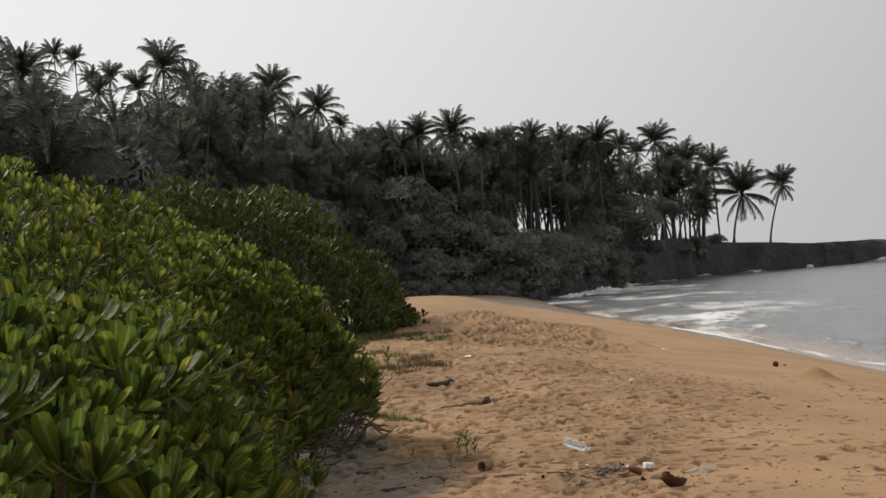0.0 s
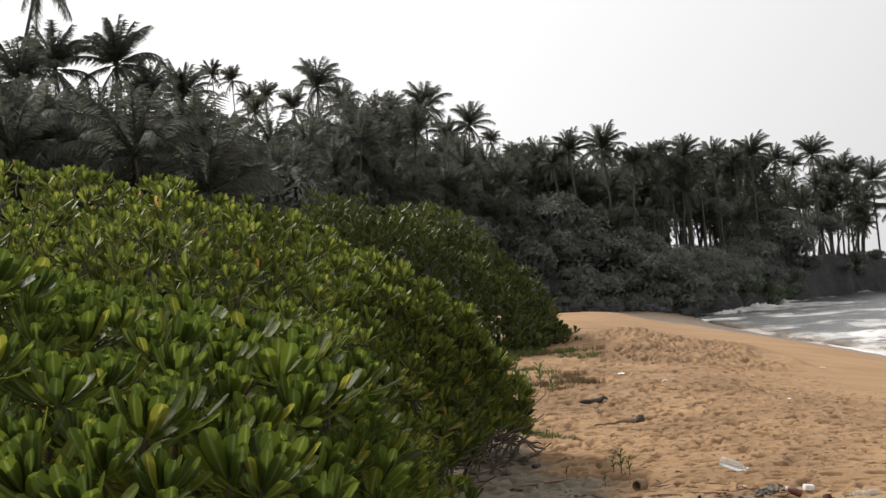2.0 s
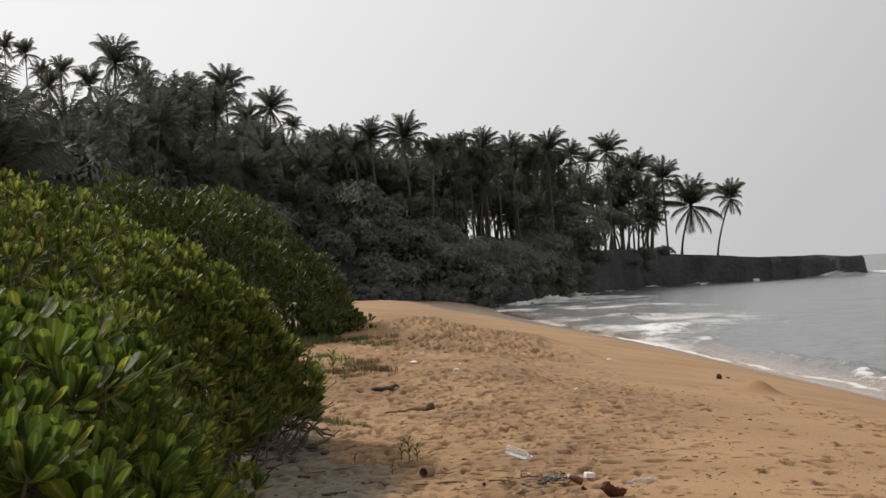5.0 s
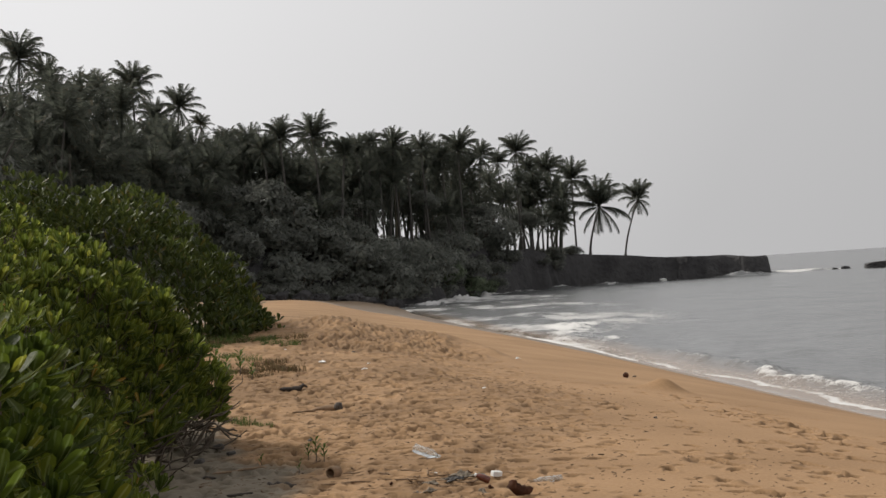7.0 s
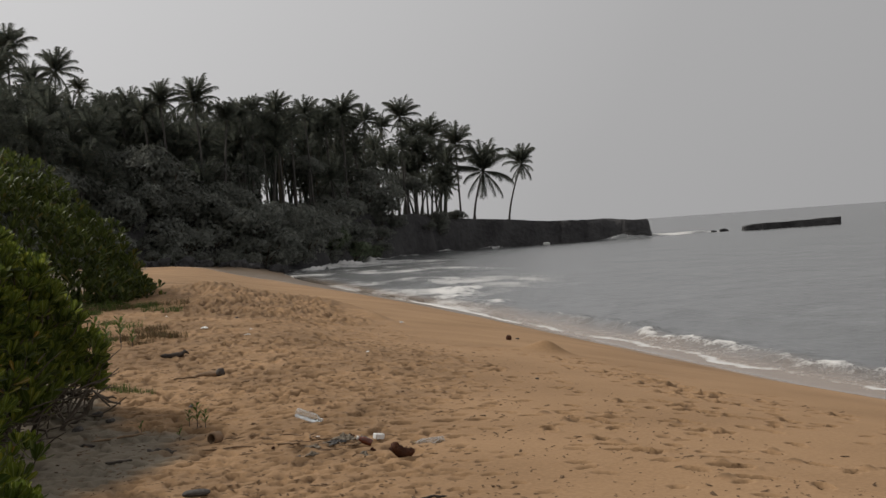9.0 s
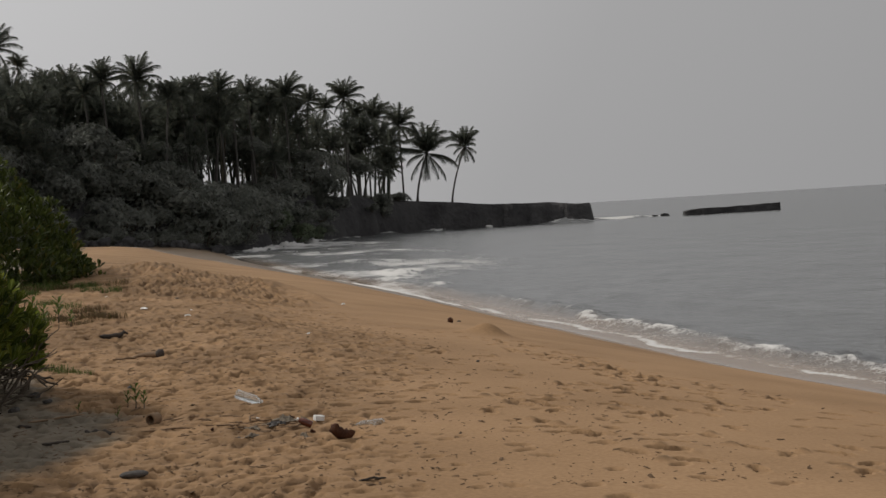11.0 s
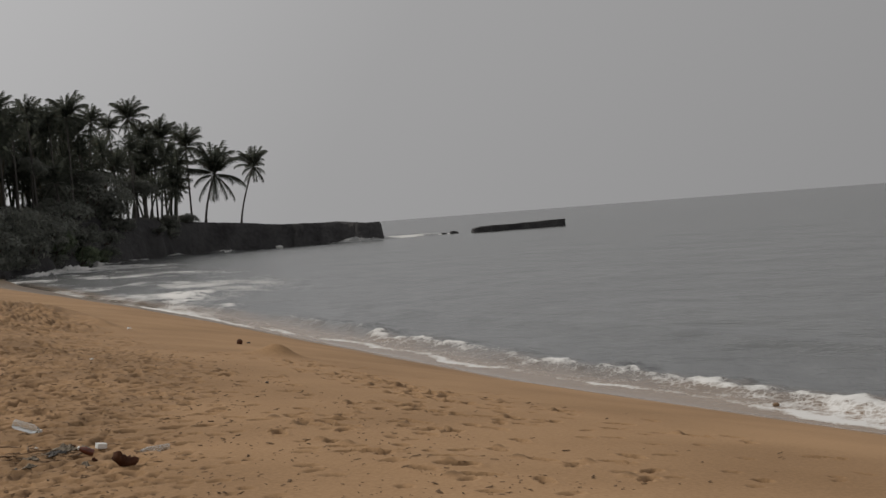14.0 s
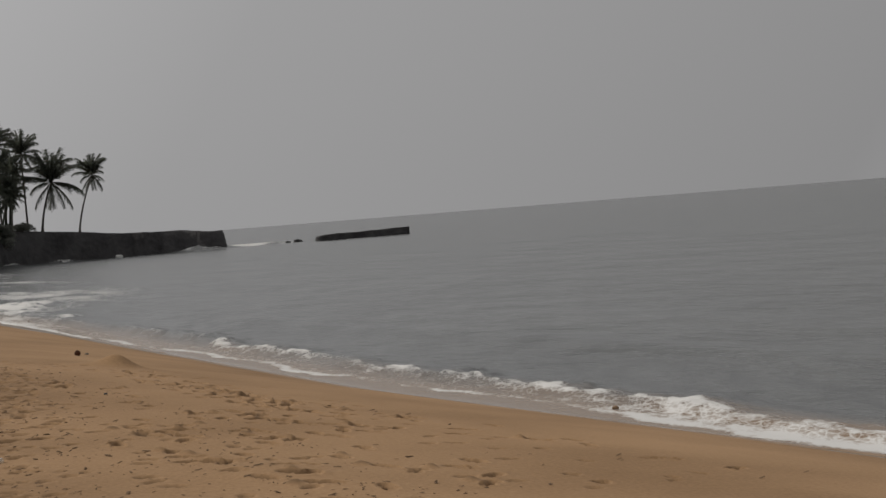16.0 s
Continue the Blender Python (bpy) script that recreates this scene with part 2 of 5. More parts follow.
def water_material():
    m = bpy.data.materials.new("sea_water")
    m.use_nodes = True
    n, l = m.node_tree.nodes, m.node_tree.links
    p = n["Principled BSDF"]
    tc = n.new("ShaderNodeTexCoord")
    mp = n.new("ShaderNodeMapping")
    mp.inputs["Scale"].default_value = (1.0, 0.45, 1.0)
    mp.inputs["Rotation"].default_value = (0, 0, radians(20))
    rip, swell, chop = n.new("ShaderNodeTexNoise"), n.new("ShaderNodeTexNoise"), n.new("ShaderNodeTexNoise")
    rip.inputs["Scale"].default_value, swell.inputs["Scale"].default_value, chop.inputs["Scale"].default_value = 3.5, 0.22, 0.9
    for t in (rip, swell, chop):
        t.inputs["Detail"].default_value = 4
        l.new(mp.outputs["Vector"], t.inputs["Vector"])
    l.new(tc.outputs["Object"], mp.inputs["Vector"])
    b1, b2, b3 = n.new("ShaderNodeBump"), n.new("ShaderNodeBump"), n.new("ShaderNodeBump")
    calm, still = n.new("ShaderNodeAttribute"), n.new("ShaderNodeMapRange")
    calm.attribute_name = "shallow"
    still.inputs["To Min"].default_value, still.inputs["To Max"].default_value = 0.85, 0.05
    l.new(calm.outputs["Fac"], still.inputs["Value"])
    for b in (b1, b2, b3):
        l.new(still.outputs["Result"], b.inputs["Strength"])
    b1.inputs["Strength"].default_value, b1.inputs["Distance"].default_value = 0.6, 0.06
    b2.inputs["Strength"].default_value, b2.inputs["Distance"].default_value = 0.6, 0.75
    b3.inputs["Strength"].default_value, b3.inputs["Distance"].default_value = 0.6, 0.48
    l.new(swell.outputs["Fac"], b2.inputs["Height"])
    l.new(chop.outputs["Fac"], b3.inputs["Height"])
    l.new(rip.outputs["Fac"], b1.inputs["Height"])
    l.new(b2.outputs["Normal"], b3.inputs["Normal"])
    l.new(b3.outputs["Normal"], b1.inputs["Normal"])
    l.new(b1.outputs["Normal"], p.inputs["Normal"])
    tint = n.new("ShaderNodeMix")
    tint.data_type = "RGBA"
    tint.inputs["A"].default_value, tint.inputs["B"].default_value = (0.086, 0.089, 0.090, 1), (0.132, 0.135, 0.135, 1)
    l.new(swell.outputs["Fac"], tint.inputs["Factor"])
    # foam where the mesh says that it breaks, torn up by noise
    at, lace, web, warp = n.new("ShaderNodeAttribute"), n.new("ShaderNodeTexNoise"), n.new("ShaderNodeTexVoronoi"), n.new("ShaderNodeMix")
    at.attribute_name = "foam"
    lace.inputs["Scale"].default_value, lace.inputs["Detail"].default_value = 4.0, 8
    lace.inputs["Roughness"].default_value = 0.68
    lm = n.new("ShaderNodeMapping")
    lm.inputs["Scale"].default_value = (1.0, 0.6, 1.0)
    l.new(tc.outputs["Object"], lm.inputs["Vector"])
    l.new(lm.outputs["Vector"], lace.inputs["Vector"])
    warp.data_type = "RGBA"
    warp.blend_type = "LINEAR_LIGHT"
    warp.inputs["Factor"].default_value = 0.12
    l.new(lm.outputs["Vector"], warp.inputs["A"])
    l.new(lace.outputs["Color"], warp.inputs["B"])
    l.new(warp.outputs["Result"], web.inputs["Vector"])
    web.feature, web.inputs["Scale"].default_value = "DISTANCE_TO_EDGE", 10.0
    thread = n.new("ShaderNodeMapRange")
    thread.inputs["From Max"].default_value = 0.16
    thread.inputs["To Min"].default_value, thread.inputs["To Max"].default_value = 0.13, -0.05
    l.new(web.outputs["Distance"], thread.inputs["Value"])
    torn = n.new("ShaderNodeMath")
    torn.operation = "ADD"
    l.new(lace.outputs["Fac"], torn.inputs[0])
    l.new(thread.outputs["Result"], torn.inputs[1])
    sub = n.new("ShaderNodeMath")
    sub.operation = "SUBTRACT"
    inv = n.new("ShaderNodeMath")
    inv.operation, inv.inputs[0].default_value = "SUBTRACT", 1.0
    l.new(at.outputs["Fac"], inv.inputs[1])
    l.new(torn.outputs[0], sub.inputs[0])
    l.new(inv.outputs[0], sub.inputs[1])
    edge = n.new("ShaderNodeMapRange")
    edge.inputs["From Min"].default_value, edge.inputs["From Max"].default_value = 0.02, 0.26
    l.new(sub.outputs[0], edge.inputs["Value"])
    fm = n.new("ShaderNodeMix")
    fm.data_type = "RGBA"
    fm.inputs["B"].default_value = (0.58, 0.57, 0.555, 1)
    l.new(tint.outputs["Result"], fm.inputs["A"])
    l.new(edge.outputs["Result"], fm.inputs["Factor"])
    # thin water over sand
    sh = n.new("ShaderNodeAttribute")
    sh.attribute_name = "shallow"
    sm = n.new("ShaderNodeMix")
    sm.data_type = "RGBA"
    sm.inputs["B"].default_value = (0.24, 0.172, 0.118, 1)
    l.new(tint.outputs["Result"], sm.inputs["A"])
    l.new(sh.outputs["Fac"], sm.inputs["Factor"])
    l.new(sm.outputs["Result"], fm.inputs["A"])
    l.new(fm.outputs["Result"], p.inputs["Base Color"])
    rm = n.new("ShaderNodeMapRange")
    rm.inputs["To Max"].default_value = 0.9
    thin, gloss = n.new("ShaderNodeAttribute"), n.new("ShaderNodeMapRange")
    thin.attribute_name = "film"
    gloss.inputs["To Min"].default_value, gloss.inputs["To Max"].default_value = 0.22, 0.07
    l.new(thin.outputs["Fac"], gloss.inputs["Value"])
    l.new(gloss.outputs["Result"], rm.inputs["To Min"])
    l.new(edge.outputs["Result"], rm.inputs["Value"])
    l.new(rm.outputs["Result"], p.inputs["Roughness"])
    p.inputs["IOR"].default_value = 1.33
    return m


M_WATER = water_material()


# ---- building helpers ----
def value_noise(x, y, seed=0):
    """Smooth noise from -1 to 1 on arrays of places."""
    x, y = np.asarray(x, float), np.asarray(y, float)
    xi, yi = np.floor(x).astype(np.int64), np.floor(y).astype(np.int64)
    fx, fy = x - xi, y - yi
    fx, fy = fx * fx * fx * (fx * (fx * 6 - 15) + 10), fy * fy * fy * (fy * (fy * 6 - 15) + 10)

    def rnd(a, b):
        h = (a * 374761393 + b * 668265263 + seed * 1442695041) & 0xFFFFFFFF
        h = ((h ^ (h >> 13)) * 1274126177) & 0xFFFFFFFF
        return ((h ^ (h >> 16)) & 0xFFFF) / 32767.5 - 1
    return (rnd(xi, yi) * (1 - fx) + rnd(xi + 1, yi) * fx) * (1 - fy) + (rnd(xi, yi + 1) * (1 - fx) + rnd(xi + 1, yi + 1) * fx) * fy


def fractal(x, y, octaves=4, seed=0):
    total, amp = 0, 1.0
    for o in range(octaves):
        total = total + amp * value_noise(np.asarray(x) * 2 ** o, np.asarray(y) * 2 ** o, seed + o)
        amp *= 0.5
    return total


def smooth(a):
    a = np.clip(a, 0, 1)
    return a * a * (3 - 2 * a)


def mesh_np(name, verts, quads, mat, shade=True):
    """A mesh of quads, or of triangles, from arrays."""
    verts, quads = np.asarray(verts, np.float32), np.asarray(quads, np.int32)
    me = bpy.data.meshes.new(name)
    me.vertices.add(len(verts))
    me.vertices.foreach_set("co", verts.ravel())
    me.loops.add(quads.size)
    me.loops.foreach_set("vertex_index", quads.ravel())
    me.polygons.add(len(quads))
    me.polygons.foreach_set("loop_start", np.arange(len(quads), dtype=np.int32) * quads.shape[1])
    me.update(calc_edges=True)
    me.materials.append(mat)
    if shade:
        me.shade_smooth()
    return me


def grid_mesh(name, X, Y, Z, mat, **extra):
    """A sheet over a grid of places, with float attributes on its points."""
    r, c = Z.shape
    idx = np.arange(r * c).reshape(r, c)
    quads = np.stack([idx[:-1, :-1], idx[:-1, 1:], idx[1:, 1:], idx[1:, :-1]], -1).reshape(-1, 4)
    me = mesh_np(name, np.stack([X, Y, Z], -1).reshape(-1, 3), quads, mat)
    for key, values in extra.items():
        me.attributes.new(key, "FLOAT", "POINT").data.foreach_set("value", values.astype(np.float32).ravel())
    return me


def part(name, me, parent, label="", m=None):
    """A mesh as one part under a thing."""
    ob = new(name, me)
    ob.parent = parent
    if m is not None:
        ob.matrix_basis = m
    if label:
        ob["label"] = label
    return ob


def bm_mesh(name, bm, mat, shade=True):
    me = bpy.data.meshes.new(name)
    bm.to_mesh(me)
    bm.free()
    me.materials.append(mat)
    if shade:
        me.shade_smooth()
    return me


def tube(path, radii, sides=7):
    """Points and quads of a tube along a path of points."""
    path = np.asarray(path, float)
    n = len(path)
    tang = np.gradient(path, axis=0)
    tang /= np.linalg.norm(tang, axis=1, keepdims=True) + 1e-9
    ref = np.array([0.3, 0.9, 0.2])
    u = np.cross(tang, ref)
    u /= np.linalg.norm(u, axis=1, keepdims=True) + 1e-9
    v = np.cross(tang, u)
    a = np.arange(sides) * 2 * np.pi / sides
    ring = u[:, None] * np.cos(a)[None, :, None] + v[:, None] * np.sin(a)[None, :, None]
    P = path[:, None] + ring * np.asarray(radii, float)[:, None, None]
    idx = np.arange(n * sides).reshape(n, sides)
    nx = np.roll(idx, -1, axis=1)
    q = np.stack([idx[:-1], nx[:-1], nx[1:], idx[1:]], -1).reshape(-1, 4)
    return P.reshape(-1, 3), q


def tris(q):
    """Quads cut into triangles."""
    return np.concatenate([q[:, [0, 1, 2]], q[:, [0, 2, 3]]])


def joined(pieces):
    """Several (points, quads) as one."""
    V, Q, k = [], [], 0
    for v, q in pieces:
        V.append(v)
        Q.append(q + k)
        k += len(v)
    return np.concatenate(V), np.concatenate(Q)


def placed(base_v, base_q, mats):
    """Many turned copies of one small mesh, joined."""
    mats = np.asarray(mats)
    V = np.einsum("nij,vj->nvi", mats[:, :3, :3], base_v) + mats[:, None, :3, 3]
    Q = base_q[None] + (np.arange(len(mats)) * len(base_v))[:, None, None]
    return V.reshape(-1, 3), Q.reshape(-1, base_q.shape[1])


# ---- the shape of the ground ----
SEA = -1.6
SHORE_Y = [-400, 0, 12, 24, 36, 55, 83, 120, 150, 175, 400]
SHORE_X = [16, 12.4, 11.7, 10.6, 10.5, 10.6, 9.8, 9.3, 9.8, 12.0, 14]


def shore(y):
    return np.interp(y, SHORE_Y, SHORE_X)


def beach_z(x, y):
    """The beach without its small relief: a flat berm that falls away to the sea."""
    x, y = np.asarray(x, float), np.asarray(y, float)
    xs = shore(y)
    s = np.clip((x - 1.0) / (xs - 1.0), 0, None)
    down = np.where(s < 1, SEA * s ** 1.6, SEA - 0.16 * (x - xs))
    back = 0.5 * smooth((y - 17) / 16) * smooth((4.0 - x) / 5.0) + 0.04 * np.clip(-x, 0, 12)
    far = -0.5 * smooth((y - 95) / 50) * smooth((6 - x) / 6)
    return np.maximum(down + back + far, -7.0)


HILL_FRONT = [(-62, 28), (-40, 45), (-26, 72), (-15, 110), (-8, 145), (2, 151), (9, 155), (14, 172), (21, 187), (32, 207), (43, 221.5), (58, 224.5), (71, 223), (75, 224)]
HILL_BACK = [(76, 229), (66, 236), (50, 243), (36, 240), (24, 222), (6, 206), (-18, 192), (-50, 182), (-95, 150), (-100, 50)]
HILL_TOPS = [(74, 226, 1.3), (66, 229, 1.9), (57, 233, 1.9), (51, 232, 2.6), (46, 230, 3.3), (40, 226, 3.7), (30, 214, 4.6), (20, 197, 5.8), (8, 180, 6.8),
             (-8, 165, 7.4), (-20, 130, 8), (-35, 100, 8), (-45, 70, 6), (-52, 45, 4.5)]


def hill_z(x, y):
    """The headland: height over a plan outline, steep towards the water."""
    x, y = np.asarray(x, float), np.asarray(y, float)
    poly = np.array(HILL_FRONT + HILL_BACK, float)
    a, b = poly, np.roll(poly, -1, axis=0)
    inside, dist = np.zeros(x.shape, bool), np.full(x.shape, 1e9)
    for (ax, ay), (bx, by) in zip(a, b):
        t = np.clip(((x - ax) * (bx - ax) + (y - ay) * (by - ay)) / ((bx - ax) ** 2 + (by - ay) ** 2), 0, 1)
        dist = np.minimum(dist, np.hypot(x - ax - t * (bx - ax), y - ay - t * (by - ay)))
        inside ^= ((ay > y) != (by > y)) & (x < (bx - ax) * (y - ay) / (by - ay + 1e-12) + ax)
    dist = np.where(inside, dist, -dist) + 1.2 * fractal(x / 7, y / 7, 3, 5) + 0.5 * fractal(x / 1.9, y / 1.9, 2, 6)
    num = den = 0
    for px, py, top in HILL_TOPS:
        w = 1 / ((x - px) ** 2 + (y - py) ** 2 + 4) ** 1.5
        num, den = num + w * top, den + w
    width = 0.7 + 1.8 * smooth((50 - x) / 10) + 13 * smooth((36 - x) / 40)
    rise = np.where(dist > 0, np.sin(np.clip(dist / width, 0, 1) * np.pi / 2), np.clip(dist / 3, -1, 0))
    base = -2.2
    return base + rise * (num / den - base) + (0.09 + 0.19 * smooth((45 - x) / 20)) * fractal(x / 3.1 + 0.4 * y, y / 2.6, 3, 9) * (dist > 0)


# ---- ground: one sheet of sand and seabed that reaches the horizon ----
def steps(*spans):
    """Graded places: (from, to, step at the start, step at the end) span by span."""
    out = []
    for a, b, s0, s1 in spans:
        n = max(2, int(round((b - a) / ((s0 + s1) / 2))))
        w = np.linspace(s0, s1, n)
        out.append(a + np.concatenate([[0], np.cumsum(w)[:-1]]) / w.sum() * (b - a))
    return np.concatenate(out + [[spans[-1][1]]])


rng = np.random.default_rng(7)
gx = steps((-4800, -300, 900, 60), (-300, -40, 40, 4), (-40, -6, 3, 0.15), (-6, -1.6, 0.14, 0.03), (-1.6, 6.6, 0.025, 0.027), (6.6, 8.4, 0.028, 0.045), (8.4, 16, 0.05, 0.3), (16, 120, 0.5, 14), (120, 4800, 40, 900))
gy = steps((-4800, -100, 900, 40), (-100, 3, 20, 0.4), (3, 7, 0.3, 0.045), (7, 15, 0.034, 0.040), (15, 34, 0.042, 0.11), (34, 70, 0.15, 0.6), (70, 180, 0.8, 3), (180, 4800, 5, 900))
GX, GY = np.meshgrid(gx, gy)
GZ = beach_z(GX, GY)


def trampled(x, y):
    """How trodden the dry sand is, 0 to 1."""
    edge = np.interp(y, [7, 10, 13, 18, 25, 35, 60], [2.7, 3.0, 3.4, 3.9, 4.1, 4.1, 3.4]) + 0.8 * value_noise(x / 2.5, y / 4.0, 21)
    return smooth((edge - x) / 1.8) * smooth((y - 6) / 3) * smooth((75 - y) / 30)


TR = trampled(GX, GY)
COARSE = TR * (0.25 + 0.75 * smooth((GY - 10.5) / 4.0))
near = (np.abs(GX) < 30) & (GY > 0) & (GY < 80)
lump = 0.75 * np.abs(fractal(GX / 0.24, GY / 0.24, 3, 31)) + 0.35 * fractal(GX / 0.7, GY / 0.7, 3, 33)
bank = smooth((GY - 27) / 4) * smooth((44 - GY) / 8) * smooth((GX + 1) / 1.5) * smooth((4.6 - GX) / 0.7)
GZ += 0.10 * bank + near * 0.07 * bank * fractal(GX / 0.8, GY / 1.3, 3, 46)
GZ += near * ((COARSE * 0.015 * lump + TR * 0.003 * fractal(GX / 0.055, GY / 0.09, 2, 36) + TR * 0.007 * fractal(GX / 0.11, GY / 0.11, 2, 35)) + 0.002 * fractal(GX / 0.6, GY / 0.6, 2, 40) + (0.005 + 0.018 * TR) * fractal(GX / 3.0, GY / 4.0, 2, 44))


PRINT_DARK = np.zeros_like(GZ)
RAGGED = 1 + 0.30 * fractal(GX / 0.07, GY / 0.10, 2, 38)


def stamp(x, y, turn, long, wide, deep, rim=0.42, sharp=3.2, print_dark=0.0):
    """A print pressed into the sand, with a small rim pushed up round it; it may be coloured darker inside."""
    reach = long * 2.2
    i0, i1 = np.searchsorted(gy, (y - reach, y + reach))
    j0, j1 = np.searchsorted(gx, (x - reach, x + reach))
    if i1 - i0 < 2 or j1 - j0 < 2:
        return
    dx, dy = GX[i0:i1, j0:j1] - x, GY[i0:i1, j0:j1] - y
    c, s = math.cos(turn), math.sin(turn)
    r2 = (((dx * c + dy * s) / long) ** 2 + ((-dx * s + dy * c) / wide) ** 2) * RAGGED[i0:i1, j0:j1]
    if print_dark:
        PRINT_DARK[i0:i1, j0:j1] = np.maximum(PRINT_DARK[i0:i1, j0:j1], print_dark * np.exp(-r2 ** 2))
    GZ[i0:i1, j0:j1] += deep * (-np.exp(-(r2 ** sharp)) + rim * np.exp(-((np.sqrt(r2) - 1.45) / 0.38) ** 2))


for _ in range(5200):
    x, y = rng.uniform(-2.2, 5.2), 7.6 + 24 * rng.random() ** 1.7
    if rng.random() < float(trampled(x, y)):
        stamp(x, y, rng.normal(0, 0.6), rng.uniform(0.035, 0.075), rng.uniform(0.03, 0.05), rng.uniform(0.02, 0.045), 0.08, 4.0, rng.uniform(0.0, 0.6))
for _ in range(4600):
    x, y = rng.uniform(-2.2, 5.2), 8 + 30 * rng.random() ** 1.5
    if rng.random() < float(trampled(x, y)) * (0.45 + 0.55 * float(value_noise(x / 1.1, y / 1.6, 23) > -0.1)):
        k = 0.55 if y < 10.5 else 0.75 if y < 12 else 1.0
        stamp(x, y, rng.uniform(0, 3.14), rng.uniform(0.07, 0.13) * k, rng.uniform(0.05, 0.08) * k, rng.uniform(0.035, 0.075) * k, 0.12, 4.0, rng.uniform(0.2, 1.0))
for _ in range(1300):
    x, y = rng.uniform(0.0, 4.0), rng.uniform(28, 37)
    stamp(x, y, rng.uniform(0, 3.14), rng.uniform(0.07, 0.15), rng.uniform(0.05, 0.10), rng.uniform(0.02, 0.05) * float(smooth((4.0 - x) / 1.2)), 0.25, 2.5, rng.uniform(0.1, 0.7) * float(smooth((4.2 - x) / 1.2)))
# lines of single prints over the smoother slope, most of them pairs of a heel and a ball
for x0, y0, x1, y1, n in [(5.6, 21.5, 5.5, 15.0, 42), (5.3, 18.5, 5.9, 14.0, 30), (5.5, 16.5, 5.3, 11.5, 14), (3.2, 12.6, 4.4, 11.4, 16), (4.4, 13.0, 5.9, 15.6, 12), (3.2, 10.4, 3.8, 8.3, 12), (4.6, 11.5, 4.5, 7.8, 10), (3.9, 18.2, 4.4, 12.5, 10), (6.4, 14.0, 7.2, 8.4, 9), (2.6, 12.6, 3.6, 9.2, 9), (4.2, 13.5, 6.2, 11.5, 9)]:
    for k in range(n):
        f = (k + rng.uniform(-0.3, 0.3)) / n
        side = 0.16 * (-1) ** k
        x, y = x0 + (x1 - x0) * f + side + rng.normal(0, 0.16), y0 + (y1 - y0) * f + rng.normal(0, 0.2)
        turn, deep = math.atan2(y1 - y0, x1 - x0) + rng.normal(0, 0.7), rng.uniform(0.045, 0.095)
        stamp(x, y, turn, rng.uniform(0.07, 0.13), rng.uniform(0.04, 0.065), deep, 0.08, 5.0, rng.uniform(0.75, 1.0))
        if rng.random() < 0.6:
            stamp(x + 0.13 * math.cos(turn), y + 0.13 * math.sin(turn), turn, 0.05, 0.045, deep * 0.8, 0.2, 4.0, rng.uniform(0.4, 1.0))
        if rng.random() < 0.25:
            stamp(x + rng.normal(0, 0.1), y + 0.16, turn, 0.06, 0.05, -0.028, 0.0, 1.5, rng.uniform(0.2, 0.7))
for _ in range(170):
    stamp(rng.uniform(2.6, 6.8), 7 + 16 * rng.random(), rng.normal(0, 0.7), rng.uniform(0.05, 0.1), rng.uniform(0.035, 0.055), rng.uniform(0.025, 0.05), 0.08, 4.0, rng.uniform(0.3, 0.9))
# a small heap of dug sand and the low bank beyond
for x, y, r, h in [(5.72, 22.7, 0.26, 0.16), (5.5, 22.8, 0.6, 0.06), (1.8, 35, 2.6, 0.16), (0.2, 38, 2.5, 0.12), (3.4, 9.4, 0.5, 0.04)]:
    GZ += h * np.exp(-((GX - x) ** 2 + (GY - y) ** 2) / r ** 2)
WET = smooth((GX - shore(GY) + np.interp(GY, [22, 40, 55, 80, 120], [0.9, 1.6, 3.2, 6.5, 13.5]) + 0.35 * fractal(GY / 3.0, GX / 3.0, 2, 50)) / 1.2)
# soil under the shrubs, bulging at y 10 to 13 as the shrub's painted shadow
soil_shade_edge = np.interp(GY, [2, 8.5, 10, 11.3, 12.5, 13.6, 14.6, 19], [-1.4, -1.1, -0.35, 0.2, 0.0, -0.5, -0.75, -1.0])
SOIL_SHADE = smooth((soil_shade_edge - GX + 0.22 * fractal(GX / 0.7, GY / 0.7, 4, 52)) / 0.45) * smooth((20 - GY) / 3) * smooth((GY - 2) / 3)
SOIL_SHADE = np.maximum(SOIL_SHADE, smooth((-2.2 - GX + 0.5 * fractal(GX / 1.5, GY / 1.5, 3, 53)) / 0.8) * (GY > 15) * smooth((110 - GY) / 30))
ground = tagged(new("ground", grid_mesh("ground", GX, GY, GZ, M_SAND, wet=WET, print_dark=PRINT_DARK, litter=SOIL_SHADE * 0.85, trodden=TR * np.clip(0.55 + 0.6 * fractal(GX / 0.9, GY / 0.9, 3, 48), 0, 1))), "golden trampled beach sand sloping down to the sea", "sand", kind="structure")


def ground_z(x, y):
    """Height of the sheet of sand at a place."""
    i, j = int(np.clip(np.searchsorted(gy, y) - 1, 0, len(gy) - 2)), int(np.clip(np.searchsorted(gx, x) - 1, 0, len(gx) - 2))
    u, v = (x - gx[j]) / (gx[j + 1] - gx[j]), (y - gy[i]) / (gy[i + 1] - gy[i])
    return float((GZ[i, j] * (1 - u) + GZ[i, j + 1] * u) * (1 - v) + (GZ[i + 1, j] * (1 - u) + GZ[i + 1, j + 1] * u) * v)


